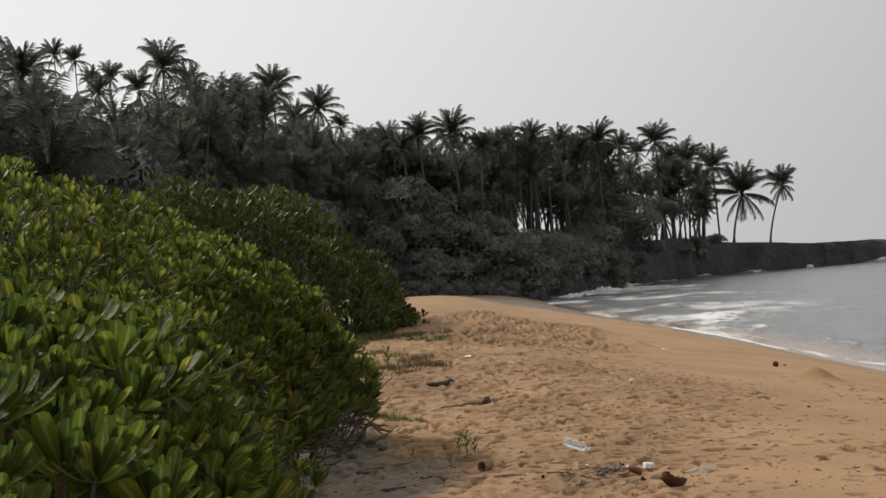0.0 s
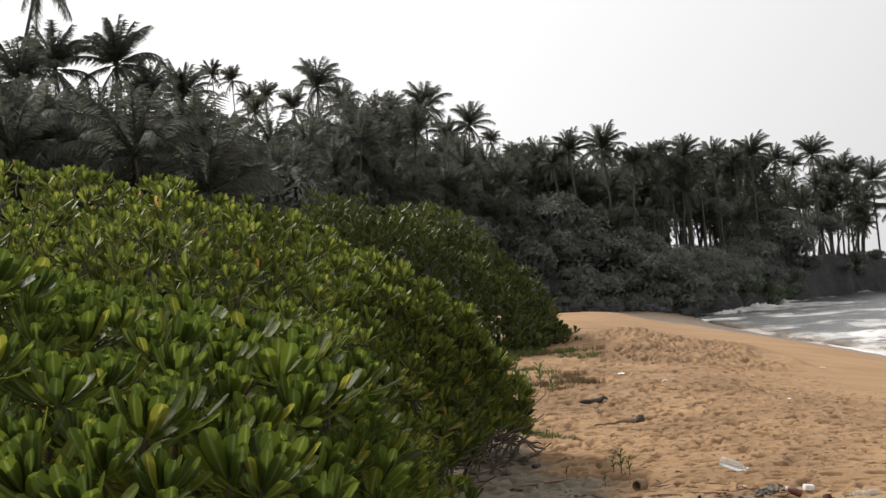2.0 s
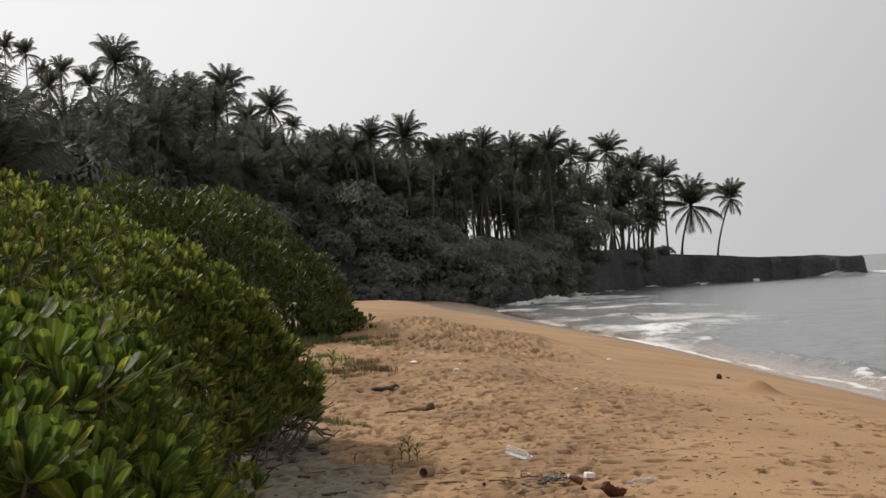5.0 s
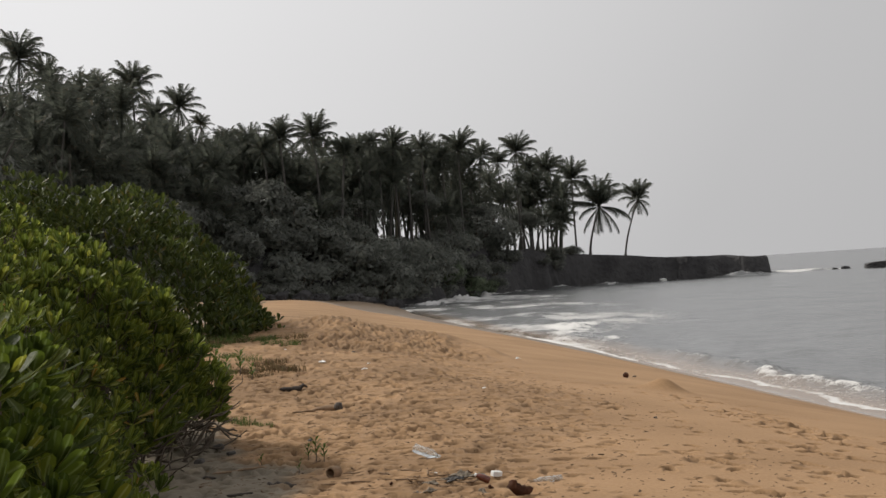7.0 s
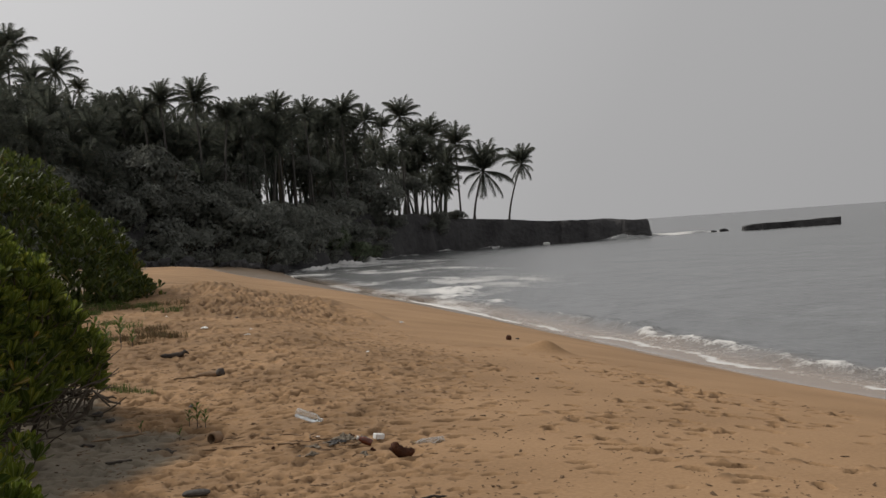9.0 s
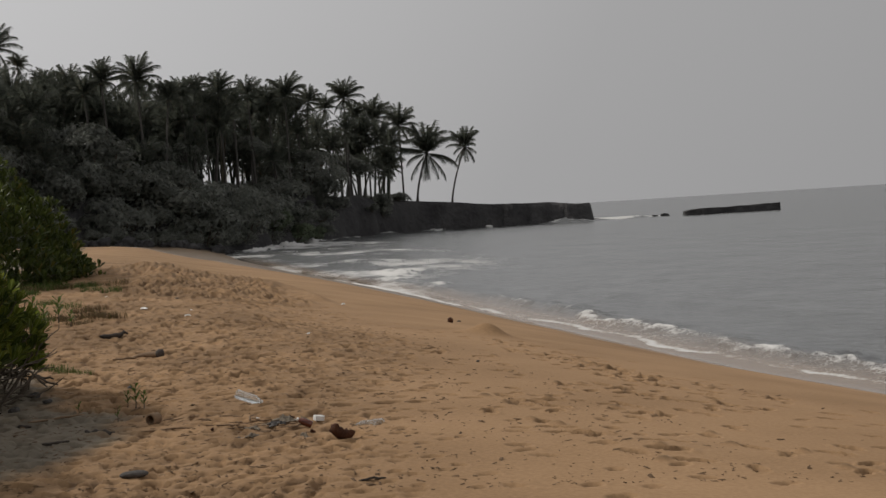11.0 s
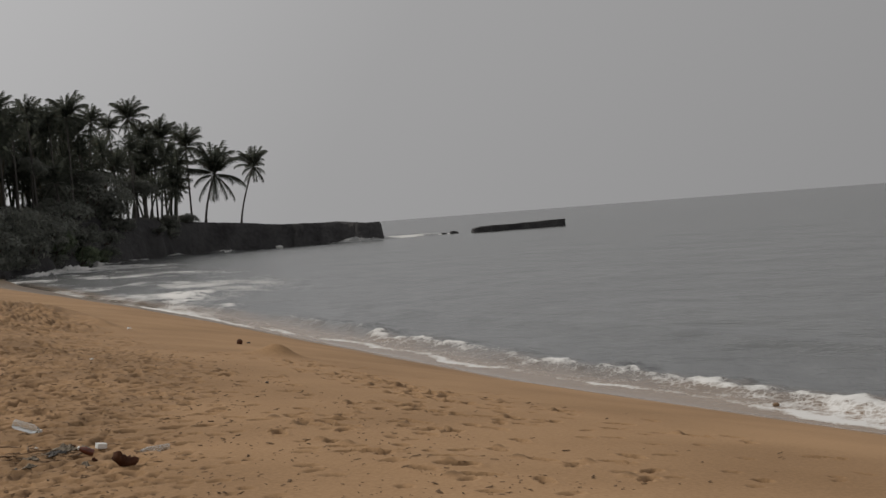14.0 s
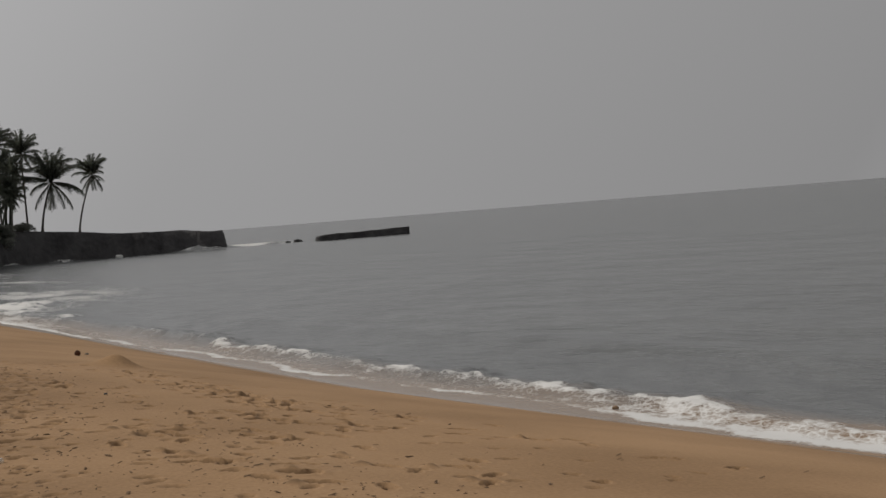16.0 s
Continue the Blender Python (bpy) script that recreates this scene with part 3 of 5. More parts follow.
# ---- sea ----
wx = steps((0, 2, 0.12, 0.07), (2, 8, 0.07, 0.11), (8, 20, 0.14, 0.35), (20, 60, 0.4, 1.5), (60, 300, 1.5, 12), (300, 4700, 30, 900))
wy = steps((-4800, -100, 900, 50), (-100, 5, 20, 0.4), (5, 45, 0.09, 0.24), (45, 200, 0.5, 1.8), (200, 216, 1.8, 1.2), (216, 238, 0.8, 0.8), (238, 320, 2, 8), (320, 4800, 20, 900))
WX0, WY = np.meshgrid(wx, wy)
WX = WX0 + shore(WY) - 2.5
off = WX0 - 2.5
wave = 0.05 * fractal(WX / 5.0, WY / 9.0, 3, 60) * smooth((off - 1) / 8)
run_up = 0.10 * value_noise(WY / 2.2, WY * 0 + 5.1, 65) + 0.22 * value_noise(WY / 9.0, WY * 0 + 9.1, 66) - 0.1
# the breaking roller: close in at the near end, farther out and fading along the shore
crest = np.interp(WY, [12, 15, 18, 21, 24, 30, 36, 47, 60], [0.8, 1.1, 1.4, 1.6, 1.7, 1.6, 1.6, 2.0, 1.7]) + 0.25 * value_noise(WY / 3.0, WY * 0 + 3.3, 61)
power = np.interp(WY, [8, 14, 22, 26, 36, 47, 60], [0.8, 0.82, 0.66, 0.70, 0.84, 0.86, 0.3]) * (0.8 + 0.35 * value_noise(WY / 1.7, WY * 0 + 2.2, 69) + 0.2 * value_noise(WY / 5.0, WY * 0 + 7.2, 68))
ragged = fractal(WX / 0.30, WY / 0.45, 4, 63)
away = off - crest - 0.12 * ragged
lip = np.where(away < 0, np.exp(-(away / 0.22) ** 2), np.exp(-(away / 0.75) ** 2))
wave += 0.20 * power * lip * (1 + 0.22 * ragged) * (WY > 2) * (WY < 70)
second = 5.5 + 1.6 * value_noise(WY / 14.0, WY * 0 + 1.3, 64)
wave += 0.10 * np.exp(-((off - second) / 0.9) ** 2) * (WY > 2) * (WY < 120)
for cx, cy, rx, ry, h in [(14.1, 75, 0.9, 3.8, 0.24), (12.6, 69, 0.6, 2.6, 0.15), (13.2, 60, 0.5, 2.4, 0.14), (14.5, 158, 2.2, 2.0, 0.6), (19, 175, 2.0, 2.4, 0.9), (24.5, 190, 1.8, 2.0, 0.7), (31, 202, 2.4, 2.2, 0.6), (38, 212, 1.6, 2.0, 0.9), (47, 219, 2.4, 2.0, 0.5), (69, 219.5, 3.2, 1.6, 1.3), (77, 226, 4, 1.8, 0.55), (84, 226.5, 5, 1.8, 0.5)]:
    wave += h * np.exp(-((WX - cx) / rx) ** 2 - ((WY - cy) / ry) ** 2) * (0.7 + 0.45 * fractal(WX / 0.5, WY / 0.8, 3, 70))
slope = beach_z(WX, WY)
WZ = SEA + wave
WZ = np.where(off < 1.0, np.maximum(WZ, np.where(off > run_up, slope + 0.012, -9)), WZ)
WZ = np.where(off < run_up, slope - 0.25, WZ)
# where it is white: the torn edge of the roller, the wash in front of it, a thin line that creeps up the sand
line = np.interp(WY, [15, 21, 24, 32, 38, 44], [0.28, 0.5, 0.62, 0.68, 0.45, 0.15]) + 0.3 * value_noise(WY / 2.6, WY * 0 + 4.4, 71) + 0.1 * value_noise(WY / 0.6, WY * 0 + 4.4, 73)
foam = power * np.where(away < 0, np.exp(-(away / 0.17) ** 2), np.exp(-(away / 0.13) ** 2)) * (0.52 + 0.32 * ragged)
foam += np.interp(WY, [18, 22, 60], [0.6, 0.75, 0.75]) * np.clip(0.72 + 0.5 * value_noise(WY / 1.4, off * 0, 77) + 0.25 * value_noise(WY / 0.4, off * 0, 78), 0.2, 1) * np.exp(-((off - line) / 0.14) ** 2) + 0.43 * smooth((off - line) / 0.1) * smooth((line + 1.9 - off) / 1.2)
foam += np.interp(WY, [13, 17, 20], [0.32, 0.24, 0.0]) * smooth((crest - off) / 0.4) * smooth((off - run_up) / 0.12)
foam += np.interp(WY, [20, 23, 45], [0.0, 0.40, 0.45]) * np.exp(-((off - run_up - 0.12) / 0.1) ** 2)
surf = smooth((WY - 48) / 20) * smooth((235 - WY) / 40) * smooth((np.interp(WY, [50, 80, 150, 200], [6, 18, 26, 22]) - off) / 10)
band = smooth((value_noise(off / 12.0 + 0.05 * WY, WY / 15.0 + 0.5 * value_noise(off / 5.0, WY / 11.0, 75), 67) + 0.45 * value_noise(off / 2.2, WY / 6.0, 74) + 0.1) / 0.8)
foam = foam * smooth((75 - WY) / 20) + surf * (0.32 + 0.30 * band + 0.16 * fractal(off / 1.3, WY / 4.0, 4, 80)) + (0.80 + 0.5 * fractal(WX / 2.5, WY / 3.0, 3, 82)) * np.exp(-((WX - 81) / 9.5) ** 4 - ((WY - 226.5) / 4.0) ** 2)
for cx, cy, rx, ry in [(14.1, 75, 1.6, 4.6), (12.6, 69, 1.2, 3.2), (13.2, 60, 1.0, 3.0), (14.5, 158, 2.5, 3.0), (19, 175, 2.8, 3.5), (24.5, 190, 2.2, 2.4), (31, 202, 3.0, 2.6), (38, 212, 2.0, 2.4), (47, 219, 3.0, 2.4), (69, 219.5, 3.6, 2.4)]:
    foam += (0.34 + 0.2 * (cy > 100) + 0.45 * fractal(WX / 0.6, WY / 1.6, 4, 72)) * np.exp(-((WX - cx) / rx) ** 2 - ((WY - cy) / ry) ** 2)
foot = np.exp(-np.clip(-(hill_z(WX, WY) + 1.9), 0, None) * 3.0) * (WY > 100)
foam = np.clip(foam + (0.55 + 0.4 * value_noise(WX / 6.0, WY / 6.0, 81)) * foot, 0, 1)
shallow = smooth((np.maximum(line, 1.2) + 1.0 - off) / 1.6) * 0.95 * smooth((150 - WY) / 60)
film = np.maximum(smooth((line * 0.55 - off) / 0.35) * smooth((60 - WY) / 20), smooth((1.2 - off) / 1.0) * smooth((WY - 45) / 15))
sea = tagged(new("water", grid_mesh("water", WX, WY, WZ, M_WATER, foam=foam, shallow=shallow, film=film)), "grey murky sea with white foam along the shore", "sea", kind="structure")

# ---- headland ----
hx, hy = steps((-100, -30, 3, 1.5), (-30, 82, 1.0, 0.6)), steps((24, 130, 3, 1.6), (130, 205, 1.1, 0.8), (205, 248, 0.6, 0.8))
HX, HY = np.meshgrid(hx, hy)
HZ = hill_z(HX, HY)
headland = tagged(new("headland", grid_mesh("headland", HX, HY, HZ, M_ROCK)), "dark laterite rock headland with a flat top", "cliff", kind="structure")


def rock_mesh(name, sx, sy, sz, seed, mat, flat=0.0, rough=0.25, cuts=7):
    """A weathered block of rock with its base at z 0."""
    bm = bmesh.new()
    bmesh.ops.create_cube(bm, size=1)
    bmesh.ops.subdivide_edges(bm, edges=bm.edges, cuts=cuts, use_grid_fill=True)
    for v in bm.verts:
        p = v.co.copy()
        s = p.normalized() * 0.62
        p = p.lerp(s, 1 - flat)
        k = 1 + rough * noise.fractal(Vector((p.x * sx, p.y * sy, p.z * sz)) * (2.2 / max(sx, sy, sz)) + Vector((seed * 3.1, 0, 0)), 1.0, 2.0, 4)
        v.co = Vector((p.x * sx * k, p.y * sy * k, (p.z + 0.5) * sz * k))
    return bm_mesh(name, bm, mat)


# ---- palms ----
def frond_shape(rise, length, pairs, droop, seed, n=8):
    """One pinnate frond along +x: an arching rib with hanging leaflets."""
    r = np.random.default_rng(seed)
    a = radians(rise) - np.linspace(0, 1, n) ** 1.8 * radians(droop)
    step = length / (n - 1)
    px = np.concatenate([[0], np.cumsum(np.cos(a[:-1]) * step)])
    pz = np.concatenate([[0], np.cumsum(np.sin(a[:-1]) * step)])
    rib = np.stack([px, 0 * px, pz], -1)
    v, q = tube(rib, np.linspace(0.06, 0.015, n), 3)
    V, Q = [v], [tris(q)]
    k = len(v)
    for side in (-1, 1):
        for i in range(pairs):
            t = 0.12 + 0.88 * (i + r.uniform(-0.3, 0.3)) / pairs
            t = min(max(t, 0.10), 0.995)
            at = np.array([np.interp(t, np.linspace(0, 1, n), rib[:, c]) for c in range(3)])
            ang = np.interp(t, np.linspace(0, 1, n), a)
            along = np.array([math.cos(ang), 0, math.sin(ang)])
            ln = length * 0.215 * (0.45 + 0.75 * math.sin(math.pi * min(1, t * 0.8 + 0.12))) * r.uniform(0.8, 1.1)
            under = np.array([math.sin(ang), 0, -math.cos(ang)])
            way = along * r.uniform(0.6, 0.9) + np.array([0, side, 0]) * r.uniform(0.45, 0.75) + under * r.uniform(0.15, 0.6) + np.array([0, 0, -r.uniform(0.1, 0.6)])
            way /= np.linalg.norm(way)
            w = along * min(0.06, 0.6 * length / pairs)
            V.append(np.stack([at - w, at + w, at + way * ln]))
            Q.append(np.array([[0, 1, 2]]) + k)
            k += 3
    return np.concatenate(V), np.concatenate(Q)


FROND_KINDS = [(86, 3.0, 15), (76, 3.3, 36), (64, 3.4, 60), (48, 3.4, 80), (26, 3.3, 84), (-4, 3.1, 66), (-44, 2.9, 40), (72, 3.4, 95)]
FRONDS = [frond_shape(rise, ln, 46, droop, 100 + i) for i, (rise, ln, droop) in enumerate(FROND_KINDS)]
FRONDS_FAR = [frond_shape(rise, ln, 24, droop, 200 + i, 4) for i, (rise, ln, droop) in enumerate(FROND_KINDS)]
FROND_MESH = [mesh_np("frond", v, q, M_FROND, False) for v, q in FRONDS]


def crown_plan(seed, count=24):
    """Which frond goes where round the crown: kind, turn, scale, lean."""
    r = np.random.default_rng(seed)
    out = []
    for i in range(count):
        u = i / count
        kind = min(6, int(u * 6.7 + r.uniform(0, 0.9)))
        if r.random() < 0.15:
            kind = 7
        out.append((kind, i * 137.5 + r.uniform(-25, 25), r.uniform(0.85, 1.12), r.uniform(-9, 9)))
    return out


def frond_matrix(turn, s, lean, z=0.0):
    return pose(0, 0, z, 0, 0, turn) @ pose(0, 0, 0, lean, 0, 0) @ Matrix.Scale(s, 4)


CROWNS = [joined([placed(*FRONDS_FAR[k], [np.array(frond_matrix(t, s, l))]) for k, t, s, l in crown_plan(500 + c, 23)]) for c in range(5)]
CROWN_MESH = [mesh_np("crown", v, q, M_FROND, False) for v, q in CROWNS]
FRONDS_FINE = [frond_shape(rise, ln * 1.05, 42, droop, 240 + i, 6) for i, (rise, ln, droop) in enumerate(FROND_KINDS)]
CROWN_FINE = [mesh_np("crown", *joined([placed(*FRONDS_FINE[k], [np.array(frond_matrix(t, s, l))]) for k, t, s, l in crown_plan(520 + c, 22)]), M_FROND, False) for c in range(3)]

STALK = mesh_np("coconut_bunch", *tube([[0, 0, 0.1], [0.05, 0.02, -0.1], [0.08, 0.03, -0.35]], [0.05, 0.03, 0.02], 6), M_TRUNK)
bm = bmesh.new()
bmesh.ops.create_icosphere(bm, subdivisions=2, radius=0.13)
for v in bm.verts:
    v.co.z *= 1.15
NUT = bm_mesh("coconut", bm, M_FROND)


def palm(x, y, z0, top, lean_x, lean_y, size, seed, detailed, near=False):
    """A coconut palm that stands at x, y, z0; its crown's heart lies at height top, moved by lean."""
    root = new("coconut_palm")
    root.location = (x, y, z0)
    r = np.random.default_rng(seed)
    h = top - z0
    t = np.linspace(0, 1, 9)
    bend = t ** r.uniform(1.0, 1.7)
    path = np.stack([lean_x * bend, lean_y * bend, t * h], -1)
    v, q = tube(path, np.interp(t, [0, 0.08, 1], [0.26, 0.17, 0.10]) * (0.8 + 0.2 * size), 7)
    part("trunk", mesh_np("trunk", v, q, M_TRUNK), root)
    if detailed:
        for k, turn, s, l in crown_plan(seed, 33):
            part("frond", FROND_MESH[k], root, m=Matrix.Translation((lean_x, lean_y, h)) @ frond_matrix(turn, s * size, l))
        bunch = part("coconut_bunch", STALK, root, "hanging bunch of green coconuts", Matrix.Translation((lean_x, lean_y, h)))
        for c in range(5):
            part("coconut", NUT, bunch, m=pose(0.22 * math.cos(c * 1.26 + seed), 0.22 * math.sin(c * 1.26 + seed), -0.26 - 0.08 * (c % 3)))
    else:
        part("crown", CROWN_FINE[seed % 3] if near else CROWN_MESH[seed % 5], root, m=Matrix.Translation((lean_x, lean_y, h)) @ pose(0, 0, 0, 0, 0, r.uniform(0, 360)) @ Matrix.Scale(size, 4))
    return root


def land_z(x, y):
    return max(float(hill_z(np.array(x), np.array(y))), float(beach_z(x, y)))


# skyline palms: place of the crown's heart (x, y, height) and size
SKYLINE_LEFT = [
    (-35.2, 93.6, 20.8, 1.03),
    (-30.7, 93.1, 20.6, 1.06),
    (-28.6, 101.0, 19.1, 0.91),
    (-50.3, 193.6, 37.2, 0.95),
    (-47.7, 194.2, 36.3, 0.92),
    (-47.0, 199.5, 34.3, 0.82),
    (-43.3, 195.3, 33.6, 0.98),
    (-26.3, 142.6, 25.9, 1.04),
    (-28.0, 167.7, 27.7, 0.93),
    (-27.1, 183.0, 27.5, 0.90),
    (-24.4, 183.4, 28.4, 0.96),
    (-17.9, 164.0, 25.6, 1.09),
    (-13.9, 177.5, 24.8, 1.02),
    (-12.2, 189.6, 23.6, 0.71),
    (-9.1, 194.8, 22.0, 0.92),
    (-3.6, 161.6, 17.3, 0.74),
    (-1.7, 162.3, 18.7, 0.84),
    (2.1, 163.5, 18.9, 0.99),
    (-35.6, 88.1, 19.2, 0.96),
    (-29.5, 95.6, 18.6, 0.86),
    (-40.5, 175.4, 28.8, 0.78),
    (-34.7, 171.5, 28.1, 0.85),
    (-27.4, 172.8, 25.4, 0.85),
    (-21.2, 173.7, 24.9, 0.85),
    (-17.0, 179.2, 23.7, 0.88),
]
SKYLINE_RIGHT = [
    (5.5, 162.6, 16.5, 0.70),
    (7.1, 166.0, 17.1, 0.76),
    (8.8, 169.4, 17.9, 0.63),
    (11.5, 169.9, 17.6, 0.88),
    (16.3, 186.2, 18.5, 0.86),
    (19.9, 196.2, 18.4, 0.79),
    (22.3, 196.5, 19.3, 1.08),
    (26.8, 207.1, 19.1, 0.84),
    (30.4, 215.8, 18.6, 0.75),
    (33.4, 216.2, 20.3, 1.07),
    (35.7, 221.8, 17.6, 0.90),
    (40.3, 230.6, 17.9, 1.28),
    (44.7, 231.8, 16.7, 1.22),
    (41.9, 230.4, 13.7, 1.08),
    (43.3, 234.5, 9.6, 0.96),
    (13.7, 176.8, 16.7, 0.76),
    (9.6, 166.6, 16.0, 0.72),
    (24.9, 206.0, 17.5, 0.89),
    (36.7, 221.0, 14.5, 0.97),
]
for i, (x, y, top, size) in enumerate(SKYLINE_LEFT + SKYLINE_RIGHT):
    for _ in range(30):
        if land_z(x, y) > 3.2:
            break
        x, y, top = x * 1.008, y * 1.008, EYE + (top - EYE) * 1.008
    r = np.random.default_rng(900 + i)
    lx, ly = r.uniform(-1.0, 1.0), r.uniform(-0.8, 0.8)
    tagged(palm(x - lx, y - ly, land_z(x - lx, y - ly) - 0.2, top - 0.7 * size, lx, ly, size, 900 + i, True), "tall coconut palm with feathery drooping fronds, dark against the sky", "palm tree", "palms on the headland")
# the two palms that stand alone on the bare rock
for (x, y, top, lx, size, seed) in [(47.95, 225.99, 10.9, 2.03, 1.72, 31), (55.4, 230.4, 11.9, 2.8, 1.08, 47)]:
    tagged(palm(x - lx, y, land_z(x - lx, y) - 0.1, top, lx, 0.3, size, seed, True), "lone coconut palm with a slim leaning trunk on bare rock", "palm tree", "lone palms on the rock")

tagged(palm(-41.0, 94.0, land_z(-41.0, 94.0) - 0.2, 27.0, 4.6, 1.0, 1.25, 71, True), "tall leaning coconut palm with hanging fronds", "palm tree", "palms on the headland")
# the grove under and behind them
r = np.random.default_rng(77)
made, tries = 0, 0
SKY_AZ = [-26, -18, -13, -10, -7, -4, 0, 3, 6, 9, 10.2, 11]
SKY_EL = [9.5, 9.4, 7.2, 8.7, 7.8, 6.6, 5.6, 5.4, 5.1, 4.3, 3.4, 2.0]
THICKET = []


def thicket_palm(x, y, z0, top, lx, ly, size, seed):
    """One of the many palms that merge into the mass behind."""
    t = np.linspace(0, 1, 7)
    v, q = tube(np.stack([x + lx * t ** 1.6, y + ly * t ** 1.6, z0 - 0.2 + t * (top - z0 + 0.2)], -1), np.interp(t, [0, 0.08, 1], [0.26, 0.17, 0.10]), 6)
    THICKET.append((v, tris(q)))
    THICKET.append(placed(*CROWNS[seed % 5], [np.array(pose(x + lx, y + ly, top, 0, 0, seed * 77.0) @ Matrix.Scale(size, 4))]))


# the dense near end of the grove
for k in range(54):
    deg = -27.5 + 14.0 * (k * 17 % 54 + r.uniform(-0.4, 0.4)) / 54
    d = r.uniform(72, 100)
    x, y = d * math.sin(radians(deg)), d * math.cos(radians(deg))
    z0 = land_z(x, y)
    top = EYE + d * math.tan(radians(float(np.interp(deg, [-27, -22, -20, -17, -14], [8.7, 8.8, 8.7, 8.0, 6.6])) - r.uniform(0.0, 4.2)))
    tagged(palm(x, y, z0 - 0.2, max(top, z0 + 2.0), r.uniform(-1, 1), r.uniform(-1, 1), r.uniform(0.95, 1.25), 3000 + k, False, True), "coconut palm in the dense dark grove", "palm tree", "palms of the grove")
# unseen palms added along the shore towards the sun, to shade the grove
for k in range(34):
    deg, d = -29.0 - 22.0 * (k * 13 % 34 + r.uniform(-0.4, 0.4)) / 34, r.uniform(62, 105)
    x, y = d * math.sin(radians(deg)), d * math.cos(radians(deg))
    z0 = land_z(x, y)
    thicket_palm(x, y, z0, z0 + r.uniform(9, 20), r.uniform(-1.3, 1.3), r.uniform(-1, 1), r.uniform(1.0, 1.25), k)
# crowns close below the skyline
for k in range(64):
    deg = -13.4 + 14.5 * (k * 27 % 64 + r.uniform(-0.4, 0.4)) / 64
    d = r.uniform(*((120, 160) if deg < -8 else (150, 190) if deg < -3 else (168, 200)))
    x, y = d * math.sin(radians(deg)), d * math.cos(radians(deg))
    z0 = land_z(x, y)
    top = EYE + d * math.tan(radians(float(np.interp(deg, SKY_AZ, SKY_EL)) - r.uniform(1.2, 2.8))) - 0.6
    if z0 > 2.5 and top > z0 + 4:
        lx, ly = r.uniform(-1.3, 1.3), r.uniform(-1.0, 1.0)
        tagged(palm(x, y, z0 - 0.2, top, lx, ly, r.uniform(0.9, 1.15), 2600 + k, False), "coconut palm in the dense dark grove", "palm tree", "palms of the grove")
# lower palms that fill the grove down to the scrub
for k in range(64):
    deg = -12.5 + 14.0 * (k * 29 % 52 + r.uniform(-0.4, 0.4)) / 52 if k < 52 else r.uniform(5.2, 7.4)
    d = r.uniform(*((100, 140) if deg < -8 else (135, 172) if deg < -3 else (158, 182) if deg < 3 else (188, 205)))
    x, y = d * math.sin(radians(deg)), d * math.cos(radians(deg))
    z0 = land_z(x, y)
    top = EYE + d * math.tan(radians(float(np.interp(deg, SKY_AZ, SKY_EL)) - r.uniform(1.6, 4.0)))
    if z0 > 1.5:
        tagged(palm(x, y, z0 - 0.2, max(top, z0 + 2.5), r.uniform(-1.3, 1.3), r.uniform(-1, 1), r.uniform(0.85, 1.1), 2800 + k, False), "coconut palm in the dense dark grove", "palm tree", "palms of the grove")
while made < 300 and tries < 20000:
    tries += 1
    u = r.random()
    az = radians(r.uniform(2.2, 10.4) if u < 0.36 else r.uniform(-3.5, 2.6) if u < 0.55 else r.uniform(-12.5, -2.5) if u < 0.80 else r.uniform(-27, -10) if made > 30 else r.uniform(-27, -19))
    deg = math.degrees(az)
    d = r.uniform(*((62, 130) if deg < -9 else (110, 185) if deg < -3 else (166, 205) if deg < 4 else (185, 238)))
    x, y = d * math.sin(az), d * math.cos(az)
    z0 = land_z(x, y)
    if z0 < (2.2 if deg < 5 else 3.3 if deg < 9 else 2.8):
        continue
    limit = EYE + d * math.tan(radians(float(np.interp(deg, SKY_AZ, SKY_EL)) - r.uniform(0.2, 1.3))) - 0.6
    h = r.uniform(2.5 if deg < -10 else 3.3, 15.5 if -12.5 < deg < -2 else 12.5) * (0.7 if made % 3 == 0 and deg < 2.2 else 1.0)
    top = min(z0 + h, limit)
    if top - z0 < 3.2 or (2.4 < deg < 4.8 and top < EYE + d * math.tan(radians(2.15)) + 1.2) or (7.6 < deg and top < EYE + d * math.tan(radians(1.15)) + 1.3):
        continue
    lx, ly = r.uniform(-1.3, 1.3), r.uniform(-1.0, 1.0)
    size = r.uniform(0.8, 1.1)
    if made < 70:
        tagged(palm(x, y, z0 - 0.2, top, lx, ly, size, 2000 + made, False), "coconut palm in the dense dark grove", "palm tree", "palms of the grove")
    else:
        thicket_palm(x, y, z0, top, lx, ly, size, made)
    made += 1
tagged(new("palm_thicket", mesh_np("palm_thicket", *joined(THICKET), M_FROND, False)), "far dark thicket of coconut palms behind the grove, with unseen shading palms beside it", "palm trees", kind="stuff")


